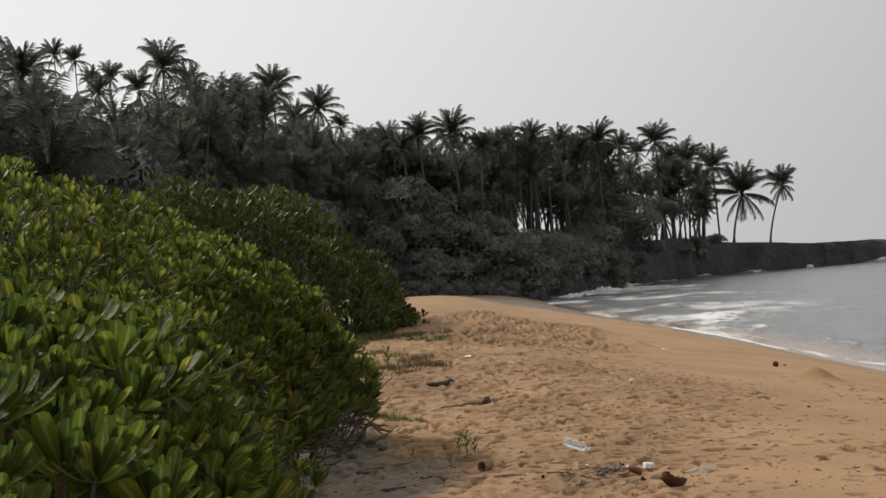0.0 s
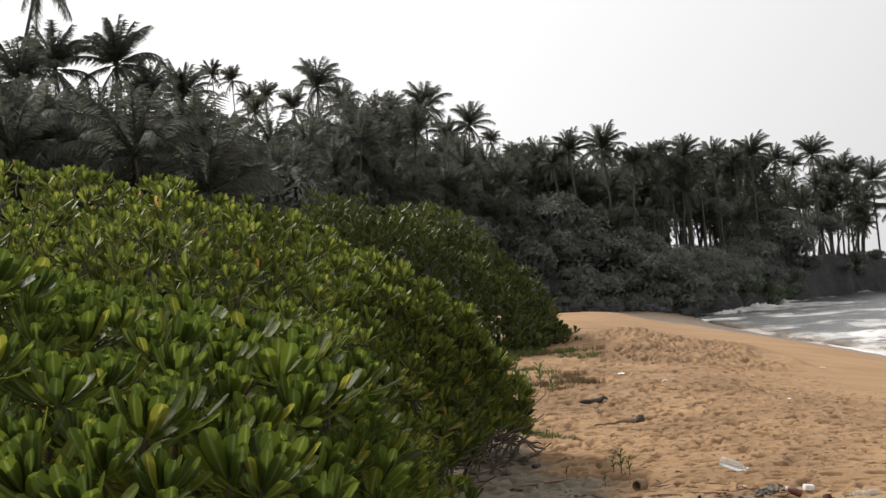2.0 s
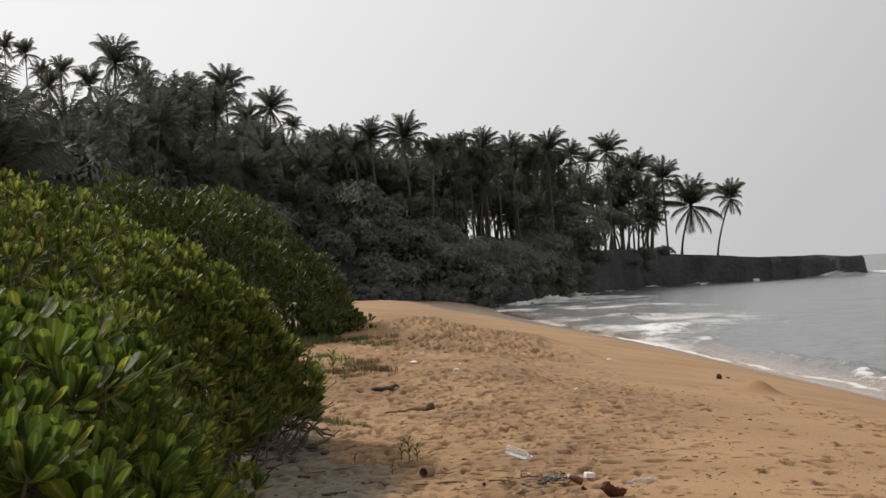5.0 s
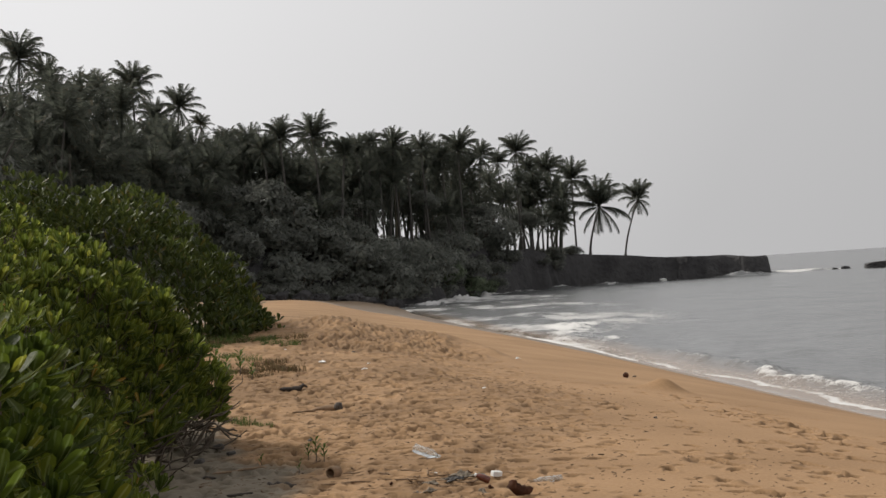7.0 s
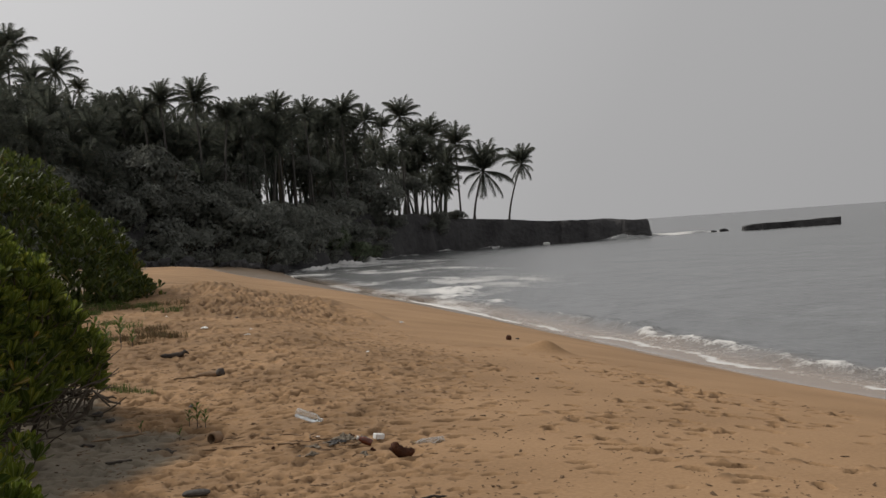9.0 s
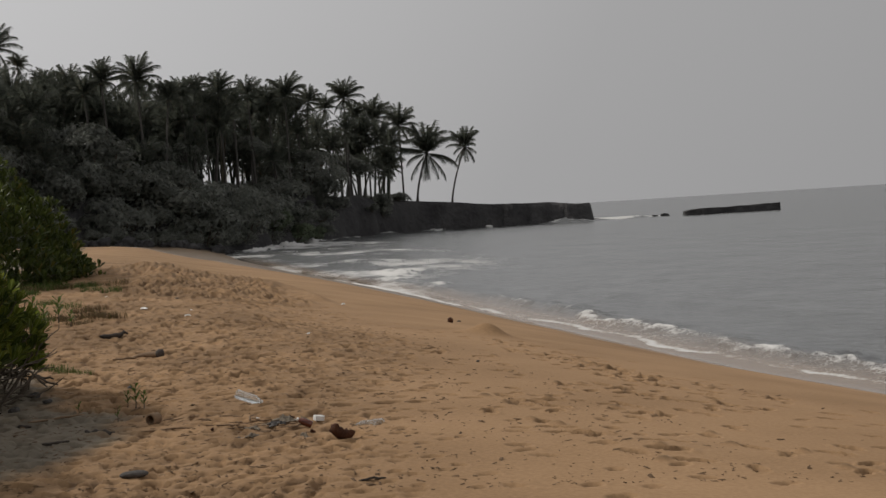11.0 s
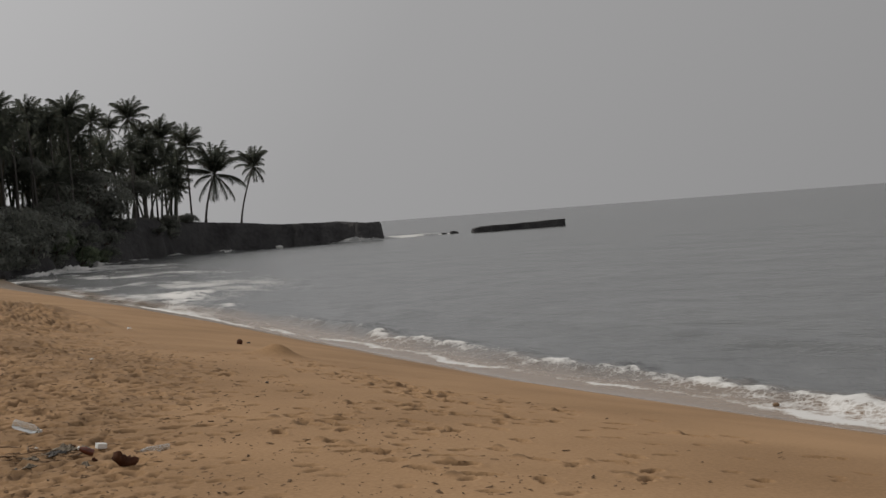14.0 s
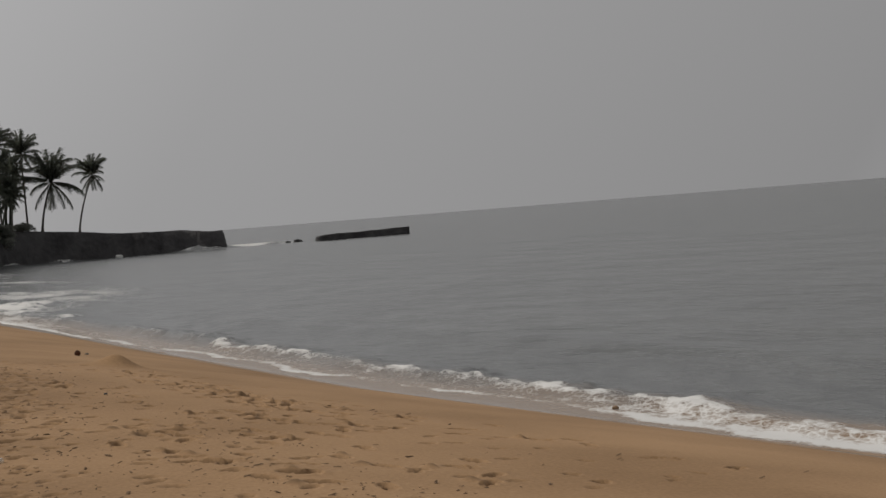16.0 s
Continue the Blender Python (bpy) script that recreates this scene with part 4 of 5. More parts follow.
# ---- scrub on the slope of the headland ----
def leaf_cloud(seed, count, leaf, squash, mat, lumps=7):
    """A ragged crown of small leaves round several lumps; radius about 1, base at z 0."""
    r = np.random.default_rng(seed)
    mats = []
    centres = [(r.normal(0, 0.42), r.normal(0, 0.42), r.uniform(0.25, 0.85), r.uniform(0.28, 0.5)) for _ in range(lumps)]
    for i in range(count):
        cx, cy, cz, cr = centres[i % lumps]
        d = r.normal(size=3)
        d /= np.linalg.norm(d)
        d[2] = abs(d[2]) if r.random() < 0.7 else d[2]
        p = np.array([cx, cy, cz]) + d * cr * r.uniform(0.75, 1.08)
        p[2] = max(0.02, p[2] * squash)
        face = Vector(d + r.normal(0, 0.45, 3) + np.array([0, 0, 0.25])).to_track_quat("Z", "Y").to_matrix().to_4x4()
        m = np.array(Matrix.Translation(p) @ face @ pose(0, 0, 0, 0, 0, r.uniform(0, 360)) @ Matrix.Scale(leaf * r.uniform(0.6, 1.4), 4))
        mats.append(m)
    base = np.array([[-0.55, -0.12, 0], [0.1, -0.42, 0.1], [0.6, 0.3, 0]])
    return mesh_np("crown", *placed(base, np.array([[0, 1, 2]]), mats), mat, False)


def shrub_kind(seed, mat, count, leaf, squash):
    v = []
    r = np.random.default_rng(seed)
    for i in range(6):
        a = i * 1.05 + r.uniform(-0.3, 0.3)
        t = np.linspace(0, 1, 5)[:, None]
        v.append(tube(t * np.array([0.5 * math.cos(a), 0.5 * math.sin(a), 0.6 * squash]) + t ** 2 * np.array([0, 0, 0.12]), np.linspace(0.035, 0.012, 5), 5))
    return mesh_np("trunk", *joined(v), M_STEM), leaf_cloud(seed, count, leaf, squash, mat)


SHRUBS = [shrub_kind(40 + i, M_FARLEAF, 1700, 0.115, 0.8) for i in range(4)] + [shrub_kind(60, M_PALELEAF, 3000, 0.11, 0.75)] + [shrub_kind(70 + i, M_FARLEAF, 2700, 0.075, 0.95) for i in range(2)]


def shrub(x, y, z, size, kind, turn, label, group, name="shrub"):
    root = new(name)
    root.matrix_basis = pose(x, y, z - 0.15 * size * 0.2, 0, 0, turn) @ Matrix.Scale(size, 4)
    stems, crown = SHRUBS[kind]
    part("trunk", stems, root)
    part("crown", crown, root)
    return tagged(root, label, name, group)


r = np.random.default_rng(5)
made, tries = 0, 0
while made < 235 and tries < 12000:
    tries += 1
    az = radians(r.uniform(-27, 11.0))
    deg = math.degrees(az)
    d = r.uniform(*((48, 110) if deg < -8 else (100, 172) if deg < -2 else (152, 190) if deg < 5 else (178, 229)))
    if made % 2 and deg > -5:
        d = float(np.interp(deg, [-5, -2, 3.4, 4.7, 6.4, 8.8, 10.9], [140, 151, 156, 173, 188, 210, 227])) + r.uniform(1.0, 11.0)
    x, y = d * math.sin(az), d * math.cos(az)
    z = float(hill_z(np.array(x), np.array(y)))
    if z < -0.9 or (deg > 5.2 and z < 0.4):
        continue
    size = r.uniform(1.8, 4.2) * (0.5 if deg > 8.5 else 1.0)
    low = 1.65 if 2.2 < deg < 5.0 else 0.85 if deg > 7.6 else 9.0
    size = min(size, (EYE + d * math.tan(radians(low)) - z) / 0.95)
    if size < 0.7:
        continue
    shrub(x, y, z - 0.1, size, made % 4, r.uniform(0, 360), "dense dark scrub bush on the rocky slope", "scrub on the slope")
    made += 1
r = np.random.default_rng(16)
for k in range(70):
    f = (k + r.uniform(-0.4, 0.4)) / 70
    x, y = np.interp(f * 7, range(8), [p[0] for p in HILL_FRONT[2:10]]), np.interp(f * 7, range(8), [p[1] for p in HILL_FRONT[2:10]])
    x, y = float(x) - r.uniform(-0.5, 3.5), float(y) + r.uniform(0.0, 4.5)
    z = land_z(x, y)
    size = r.uniform(1.2, 2.6)
    if z > -1.2:
        shrub(x, y, z - 0.15, size, int(r.integers(4)), r.uniform(0, 360), "low dark bush at the foot of the slope", "bushes at the foot of the slope")
r = np.random.default_rng(6)
made = 0
while made < 150:
    deg = r.uniform(-27, 7.4) if made % 3 else r.uniform(-27, -5)
    d = float(np.interp(deg, [-24, -12, -4, -2, 3.4, 4.7, 6.4, 7.6], [70, 100, 148, 152, 157, 174, 190, 200])) + r.uniform(6, 24 if deg > -5 else 34)
    x, y = d * math.sin(radians(deg)), d * math.cos(radians(deg))
    z = float(hill_z(np.array(x), np.array(y)))
    made += 1
    size = r.uniform(3.0, 7.0) if deg > -4 else r.uniform(4.0, 7.5)
    cap = float(np.interp(deg, [-26, -16, -12, -8, -3, 2.2, 5.0, 7.4], [7.8, 7.8, 6.2, 6.8, 5.4, 4.6, 4.0, 2.8]))
    low = 1.65 if 2.2 < deg < 5.0 else cap
    size = min(size, (EYE + d * math.tan(radians(low)) - z) / 0.95)
    if size < 1.0 or z < 1.0:
        continue
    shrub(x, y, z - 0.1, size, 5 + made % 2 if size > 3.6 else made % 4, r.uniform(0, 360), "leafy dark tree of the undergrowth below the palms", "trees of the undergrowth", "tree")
r = np.random.default_rng(8)
made = 0
for _ in range(2000):
    if made >= 75:
        break
    deg = r.uniform(-24, 9.4) if made % 4 == 0 else r.uniform(-10, 9.4)
    d = r.uniform(*((75, 130) if deg < -9 else (125, 185) if deg < -3 else (160, 200) if deg < 4 else (182, 222)))
    x, y = d * math.sin(radians(deg)), d * math.cos(radians(deg))
    z = land_z(x, y)
    size = r.uniform(2.2, 3.8)
    floor_el = 2.35 if 2.2 < deg < 5.0 else 1.4 if deg > 7.4 else 1.6
    low = max(EYE + d * math.tan(radians(floor_el)) - z, 2.0)
    high = EYE + d * math.tan(radians(float(np.interp(deg, SKY_AZ, SKY_EL)) - 1.6)) - size - z
    if z < 3.0 or high < low:
        continue
    lift = r.uniform(low, high)
    root = new("tree")
    root.location = (x, y, z - 0.2)
    t = np.linspace(0, 1, 6)
    v, q = tube(np.stack([r.uniform(-0.8, 0.8) * t ** 2, 0.3 * np.sin(t * 4), t * (lift + size * 0.6)], -1), np.linspace(0.2, 0.06, 6), 6)
    part("trunk", mesh_np("trunk", v, q, M_TRUNK), root)
    part("crown", SHRUBS[5 + made % 2][1], root, m=pose(0, 0, lift, 0, 0, r.uniform(0, 360)) @ Matrix.Diagonal((size, size, size * 0.9, 1)))
    tagged(root, "broad-leaved dark tree between the palm trunks", "tree", "trees between the palms")
    made += 1
for az, d, size in [(5.7, 186, 3.6), (6.6, 190, 3.2), (7.3, 197, 2.4)]:
    x, y = d * math.sin(radians(az)), d * math.cos(radians(az))
    shrub(x, y, land_z(x, y) - 0.1, size, 4, az * 50, "spreading paler green tree at the cliff edge", "spreading trees at the cliff")

# ---- rocks ----
isle = tagged(new("rock_islet", rock_mesh("rock_islet", 15, 8, 2.3, 3, M_ROCK, 0.93, 0.06, 19)), "long flat-topped dark rock islet in the sea", "rock")
for v in isle.data.vertices:
    # the landward end is worn low and to a point, the other stands a little higher
    u = v.co.x / 7.5
    v.co.z *= 0.97 + 0.1 * max(u, 0) - 0.14 * max(0.0, min((-0.8 - u) / 0.2, 1.0)) + 0.05 * noise.noise(Vector((v.co.x * 0.5, v.co.y * 0.3, 3.0)))
    v.co.y *= 1 - 0.45 * max(0.0, -u - 0.5)
isle.matrix_basis = pose(94.8, 215.0, -2.9, 0, 0, -18)
for x, y, s, k in [(87.1, 223.6, 0.8, 0), (85.6, 224.4, 0.5, 2), (77.0, 227.6, 0.45, 1)]:
    ob = tagged(new("sea_rock", rock_mesh("sea_rock", s * 1.6, s, s * 0.8, k, M_ROCK, 0.3)), "small dark rock awash in the sea", "rock", "rocks in the water")
    ob.location = (x, y, SEA - s * 0.25)
r = np.random.default_rng(31)
for k in range(40):
    x = r.uniform(-9, 12)
    y = float(np.interp(x, [-8, 2, 9, 14], [143, 150, 154, 168])) - r.uniform(0.2, 3.0)
    s = r.uniform(0.3, 1.1)
    ob = tagged(new("boulder", rock_mesh("boulder", s * 1.5, s * 1.1, s * 0.8, 50 + k, M_ROCK, 0.55, 0.5)), "rounded dark boulder at the foot of the cliff", "rock", "boulders under the cliff")
    ob.location = (x, y, float(beach_z(x, y)) - 0.2 * s)
ob = tagged(new("pale_boulder", rock_mesh("pale_boulder", 0.9, 0.6, 0.5, 8, M_BOULDER, 0.3)), "pale white boulder at the waterline of the headland", "rock")
ob.location = (55.7, 219.0, SEA - 0.12)


# ---- the green shrubs beside the sand ----
def leaf_shape(long, wide, fold, curl, fine=True):
    """An obovate leaf along +x, folded on its midrib and curling up."""
    ts = [0.0, 0.3, 0.58, 0.8, 0.94, 1.0] if fine == 2 else [0.0, 0.42, 0.8, 1.0] if fine else [0.0, 0.65, 1.0]
    ws = [0.2, 0.44, 0.84, 1.0, 0.8, 0.3] if fine == 2 else [0.2, 0.66, 1.0, 0.45] if fine else [0.15, 1.0, 0.6]
    V = []
    for t, w in zip(ts, ws):
        for s in (-1, 0, 1):
            V.append((long * t, s * wide * 0.5 * w, abs(s) * fold * wide * w + curl * long * t * t))
    Q = [[3 * i + j, 3 * i + 3 + j, 3 * i + 4 + j, 3 * i + 1 + j] for i in range(len(ts) - 1) for j in (0, 1)]
    return np.array(V), np.array(Q)


def rosette_shape(seed, whorls, fine=1, long=0.15):
    """A cup of leaves at the end of a twig, along +z; whorls of (leaves, degrees from the axis, length, curl)."""
    r = np.random.default_rng(seed)
    out = []
    for w, (count, angle, length, curl) in enumerate(whorls):
        for i in range(count):
            ln = long * length * r.uniform(0.88, 1.1)
            ls = leaf_shape(ln, (0.175 * long + 0.18 * ln) * r.uniform(0.86, 1.14), 0.14, curl + r.uniform(-0.06, 0.06), fine)
            m = Matrix.Translation((0, 0, -0.012 * w)) @ pose(0, 0, 0, 0, 0, (i + 0.5 * (w % 2)) * 360 / count + r.uniform(-13, 13)) @ pose(0, 0, 0, r.uniform(-17, 17), angle - 90 + r.uniform(-9, 9), 0) @ Matrix.Translation((0.01, 0, 0))
            out.append(placed(*ls, [np.array(m)]))
    return joined(out)


def twig_shape():
    return tube(np.array([[0, 0, 0.0], [0.004, 0.003, -0.07], [-0.004, 0.01, -0.16], [0.012, 0.0, -0.26]]), [0.006, 0.008, 0.0095, 0.011], 3)


ROSETTES = [rosette_shape(i, [(4, 20, 0.75, 0.12), (6, 44, 1.0, 0.28), (6, 74, 0.95, 0.26)]) for i in range(5)]
ROSETTES_NEAR = [rosette_shape(i, [(5, 18, 0.64, 0.14), (7, 40, 0.84, 0.32), (8, 64, 0.96, 0.46), (7, 88, 1.0, 0.48), (3, 110, 0.95, -0.1)], 2, 0.138) for i in range(5)]
ROSETTES_FAR = [rosette_shape(20 + i, [(3, 20, 0.85, 0.1), (5, 52, 1.0, 0.05)], 0) for i in range(4)]
TWIG = twig_shape()


def ribbed(me):
    """Mark the midrib of every leaf of a mesh of leaves."""
    me.attributes.new("rib", "FLOAT", "POINT").data.foreach_set("value", (np.arange(len(me.vertices)) % 3 == 1).astype(np.float32))
    return me


ROSETTE_MESH = [ribbed(mesh_np("leaf_rosette", v, q, M_LEAF)) for v, q in ROSETTES_NEAR]


def shrub_twigs(places, mat, name):
    return mesh_np(name, *placed(*TWIG, places), mat)


EDGE_Y = [3, 5, 8, 11, 13, 14.2, 15, 16, 17.5, 19]
EDGE_X = [-0.75, -0.8, -1.02, -1.3, -0.9, -0.68, -0.9, -1.6, -2.8, -4.0]
TOP_Y = [3, 5, 7, 9, 11, 13, 15, 17, 19]
TOP_Z = [0.3, 0.4, 0.7, 1.65, 2.35, 2.68, 2.5, 2.1, 1.4]


def canopy_near(x, y):
    """Height of the near shrub's leaf canopy: a low lobe close by, a dip, and the tall body behind."""
    e = np.clip(np.interp(y, EDGE_Y, EDGE_X) - x, 0, None)
    k = np.clip(e / np.interp(y, [8, 13], [2.6, 3.0]), 0, 1)
    lumps = 0.24 * value_noise(x / 0.8, y / 0.8, 70) * smooth(e / 0.5) + 0.10 * value_noise(x / 0.3, y / 0.3, 71) * smooth(e / 0.4)
    body = np.interp(y, TOP_Y, TOP_Z) * np.sqrt(1 - (1 - k) ** 2) + 0.13 * np.clip(e - 1.6, 0, 2.5) * smooth((y - 8) / 3) + lumps
    u = np.clip(-0.42 - 0.07 * (y - 5) - x, 0, None)
    lobe = (1.82 * (1 - np.exp(-u / 0.42)) + 0.12 * smooth((u - 1.0) / 1.5)) * np.interp(y, [2.6, 3.8, 5.0, 6.2, 7.3], [0.3, 0.78, 1.0, 0.95, 0.2]) * (u > 0)
    return np.maximum(body, lobe + 0.10 * value_noise(x / 0.45, y / 0.45, 74) * smooth(u / 0.3))


def canopy_far(x, y):
    """Height of the rounded shrub beyond it."""
    edge = np.interp(y, [29, 31, 34, 38, 44], [-2.0, -0.8, -0.45, -0.8, -2.0])
    e = np.clip(edge - x, 0, None)
    front = smooth((y - 29.3) / 2.2)
    return 0.3 + (3.5 * np.sin(np.clip(e / 3.8, 0, 1) * np.pi / 2) * front + 0.45 * value_noise(x / 1.2, y / 1.2, 72) * smooth(e) + 0.3 * value_noise(x / 0.5, y / 0.5, 73)) * (e > 0)


def rosette_places(canopy, xr, yr, tries, gap, seed, keep, size, sink=0.0, hollow=None):
    """Places and turns of the whorls over a canopy, kept a gap apart: upright on top, leaning out at the sides."""
    r = np.random.default_rng(seed)
    X, Y = r.uniform(*xr, tries), r.uniform(*yr, tries)
    Z = canopy(X, Y)
    dx, dy = (canopy(X + 0.1, Y) - canopy(X - 0.1, Y)) / 0.2, (canopy(X, Y + 0.1) - canopy(X, Y - 0.1)) / 0.2
    steep = np.sqrt(1 + dx ** 2 + dy ** 2)
    ok = (Z > 0.16) & (r.random(tries) < np.minimum(steep, 5) / 4)
    taken, out = {}, []
    for i in np.nonzero(ok)[0]:
        if not keep(X[i], Y[i]):
            continue
        nrm = Vector((-dx[i], -dy[i], 1)).normalized()
        p = Vector((X[i], Y[i], Z[i])) - nrm * (sink + r.uniform(0, 0.07))
        if steep[i] > 1.5:
            p.z -= r.uniform(0, 0.14 * min(steep[i], 6))
        g = float(beach_z(p.x, p.y))
        if p.z < g + 0.12 or (hollow and p.z < g + hollow(p.x, p.y)):
            continue
        s = size * float(np.interp(p.y, [4, 7, 11], [1.0, 0.95, 0.9])) * r.uniform(0.8, 1.2)
        d = gap * s / size
        c = (int(p.x // gap), int(p.y // gap), int(p.z // gap))
        if any((q - p).length < d for a in (-1, 0, 1) for b in (-1, 0, 1) for e in (-1, 0, 1) for q in taken.get((c[0] + a, c[1] + b, c[2] + e), ())):
            continue
        taken.setdefault(c, []).append(p)
        way = (nrm * 0.5 + Vector((r.normal(0, 0.2), r.normal(0, 0.2), 0.7))).normalized()
        out.append(np.array(Matrix.Translation(p) @ way.to_track_quat("Z", "Y").to_matrix().to_4x4() @ pose(0, 0, 0, 0, 0, r.uniform(0, 360)) @ Matrix.Scale(s, 4)))
    return np.array(out)


def in_view_near(x, y):
    gap = np.interp(y, EDGE_Y, EDGE_X) - x
    loose = y > 10 and gap < 0.35 and value_noise(x * 4, y * 4, 75) < -0.1
    thin = y > 8.5 and value_noise(x * 2.1, y * 2.1, 76) < -0.2
    return x > -0.56 * y - 0.6 and not loose and not thin


near_bush = tagged(new("beach_cabbage_shrub"), "large dense green shrub with glossy paddle leaves in rosettes", "shrub")
near_bush.location = (-2.2, 12, 0)
back = near_bush.matrix_basis.inverted()
B = np.array(back)


def hollow_near(x, y):
    """How far the leaves keep off the sand: the flank stands on bare stems."""
    rim = float(np.interp(y, EDGE_Y, EDGE_X)) - x < 0.5
    return 0.42 if rim and 12.8 < y < 14.4 else 0.26 if rim and 11.6 < y < 16.0 else 0.12


P = np.concatenate([rosette_places(canopy_near, (-4.2, -0.35), (3.2, 7.6), 12000, 0.185, 11, in_view_near, 1.05),
                    rosette_places(canopy_near, (-9.5, -0.7), (7.6, 18.0), 30000, 0.17, 12, in_view_near, 0.9, 0.0, hollow_near)])
D = rosette_places(canopy_near, (-9.5, -0.5), (3.4, 17.5), 16000, 0.24, 13, in_view_near, 1.15, 0.2, hollow_near)
D = np.concatenate([D, rosette_places(canopy_near, (-3.0, -0.5), (7.5, 17.5), 12000, 0.2, 14, in_view_near, 1.15, 0.35, hollow_near)])
fill = np.random.default_rng(17)
# single shoots that stand out of its flank
rim = P[(P[:, 0, 3] > np.interp(P[:, 1, 3], EDGE_Y, EDGE_X) - 0.5) & (P[:, 1, 3] > 10)][::4].copy()
rim[:, 0, 3] += fill.uniform(0.0, 0.14, len(rim))
rim[:, 2, 3] += fill.uniform(-0.1, 0.25, len(rim))
P = np.concatenate([P, rim])
# the leafy end towards the open sand
P = np.concatenate([P, rosette_places(canopy_near, (-2.4, -0.6), (11.6, 15.6), 9000, 0.17, 15, lambda x, y: True, 0.98, 0.1, hollow_near)])
inner = []
while len(inner) < 900:
    x, y = fill.uniform(-7.5, -1.1), fill.uniform(4.2, 20)
    top = float(canopy_near(x, y))
    if x < -0.56 * y - 0.6 or top < 0.6:
        continue
    inner.append(np.array(Matrix.Translation((x, y, fill.uniform(0.15, max(0.3, top - 0.3)))) @ Euler(fill.uniform(-0.8, 0.8, 3)).to_matrix().to_4x4() @ pose(0, 0, 0, 0, 0, fill.uniform(0, 360)) @ Matrix.Scale(1.3, 4)))
D = np.concatenate([D, np.array(inner)])
P, D = np.einsum("ij,njk->nik", B, P), np.einsum("ij,njk->nik", B, D)
order = np.argsort(np.abs(P[:, 1, 3] + 12 - 4.8))
for j, i in enumerate(order[:290]):
    part("leaf_rosette", ROSETTE_MESH[j % 5], near_bush, m=Matrix(P[i].tolist()))
rest = P[order[290:]]
close = rest[rest[:, 1, 3] < -4.2]
rest = rest[rest[:, 1, 3] >= -4.2]
part("foliage", ribbed(mesh_np("foliage", *joined([placed(*ROSETTES_NEAR[k], close[k::5]) for k in range(5)]), M_LEAF)), near_bush)["kind"] = "stuff"
part("older_foliage", ribbed(mesh_np("older_foliage", *joined([placed(*ROSETTES[k], rest[k::5]) for k in range(5)] + [placed(*ROSETTES_FAR[k], D[k::4]) for k in range(4)]), M_LEAF_OLD)), near_bush, "olive green paddle leaves")["kind"] = "stuff"
part("brushwood", shrub_twigs(P, M_STEM, "brushwood"), near_bush, "thin brown brushwood")["kind"] = "stuff"


def limb(x0, y0, x1, y1, z1, seed, thick):
    """A crooked stem from the sand up into the leaves."""
    r = np.random.default_rng(seed)
    n = 9
    t = np.linspace(0, 1, n)
    path = np.stack([x0 + (x1 - x0) * t, y0 + (y1 - y0) * t, ground_z(x0, y0) - 0.05 + (z1 - ground_z(x0, y0)) * t ** 0.8], -1)
    path[1:-1] += r.normal(0, 0.035, (n - 2, 3))
    return tube(path, np.linspace(thick, thick * 0.35, n), 6)


r = np.random.default_rng(12)
for k in range(46):
    y0 = r.uniform(8.5, 18.0)
    x0 = float(np.interp(y0, EDGE_Y, EDGE_X)) - r.uniform(0.25, 1.1)
    x1, y1 = x0 + r.uniform(-0.4, 0.75), y0 + r.uniform(-0.7, 0.7)
    x1 = min(x1, float(np.interp(y1, EDGE_Y, EDGE_X)) - 0.35)
    v, q = limb(x0, y0, x1, y1, max(0.3, float(canopy_near(x1, y1)) * 0.8), 300 + k, r.uniform(0.012, 0.028))
    part("branch", mesh_np("branch", v + np.array([2.2, -12, 0]), q, M_STEM), near_bush, "crooked bare grey-brown branch")

for k in range(4):
    y0 = 12.9 + 0.5 * k
    x0 = float(np.interp(y0, EDGE_Y, EDGE_X)) - r.uniform(0.3, 0.5)
    t = np.linspace(0, 1, 11)
    reach, rise = r.uniform(0.2, 0.5), r.uniform(0.22, 0.42)
    path = np.stack([x0 + reach * t, y0 - r.uniform(0.0, 0.5) * t, ground_z(x0, y0) - 0.03 + rise * np.sin(t * 2.4) + 0.03 * np.sin(t * 11 + k)], -1)
    v, q = tube(path, np.linspace(0.021, 0.008, 11), 6)
    part("branch", mesh_np("branch", v + np.array([2.2, -12, 0]), q, M_STEM), near_bush, "crooked bare grey-brown branch")

tangle = []
for k in range(260):
    y0 = r.uniform(11.0, 15.2)
    x0 = float(np.interp(y0, EDGE_Y, EDGE_X)) - r.uniform(0.12, 1.3)
    a, ln = r.uniform(0, 6.28), r.uniform(0.25, 0.6)
    t = np.linspace(0, 1, 5)
    path = np.stack([x0 + 2.2 + ln * math.cos(a) * t, y0 - 12 + ln * math.sin(a) * t, ground_z(x0, y0) + r.uniform(0.0, 0.45) + r.uniform(-0.1, 0.35) * t], -1)
    path[1:] += r.normal(0, 0.018, (4, 3))
    tangle.append(tube(path, np.linspace(0.009, 0.004, 5) * r.uniform(0.7, 1.3), 4))
part("twig_tangle", mesh_np("twig_tangle", *joined(tangle), M_STEM), near_bush, "tangle of thin dead brown twigs")["kind"] = "stuff"

far_bush = tagged(new("beach_shrub"), "broad rounded dark green shrub at the edge of the sand", "shrub")
far_bush.location = (-4.5, 35, 0.4)
B = np.array(far_bush.matrix_basis.inverted())
P = np.concatenate([rosette_places(canopy_far, (-11, -0.3), (29.2, 37), 26000, g, sd, lambda x, y: x > -0.26 * y - 1.2, z, sk) for g, sd, z, sk in [(0.25, 13, 1.45, 0.0), (0.27, 14, 1.5, 0.3)]])
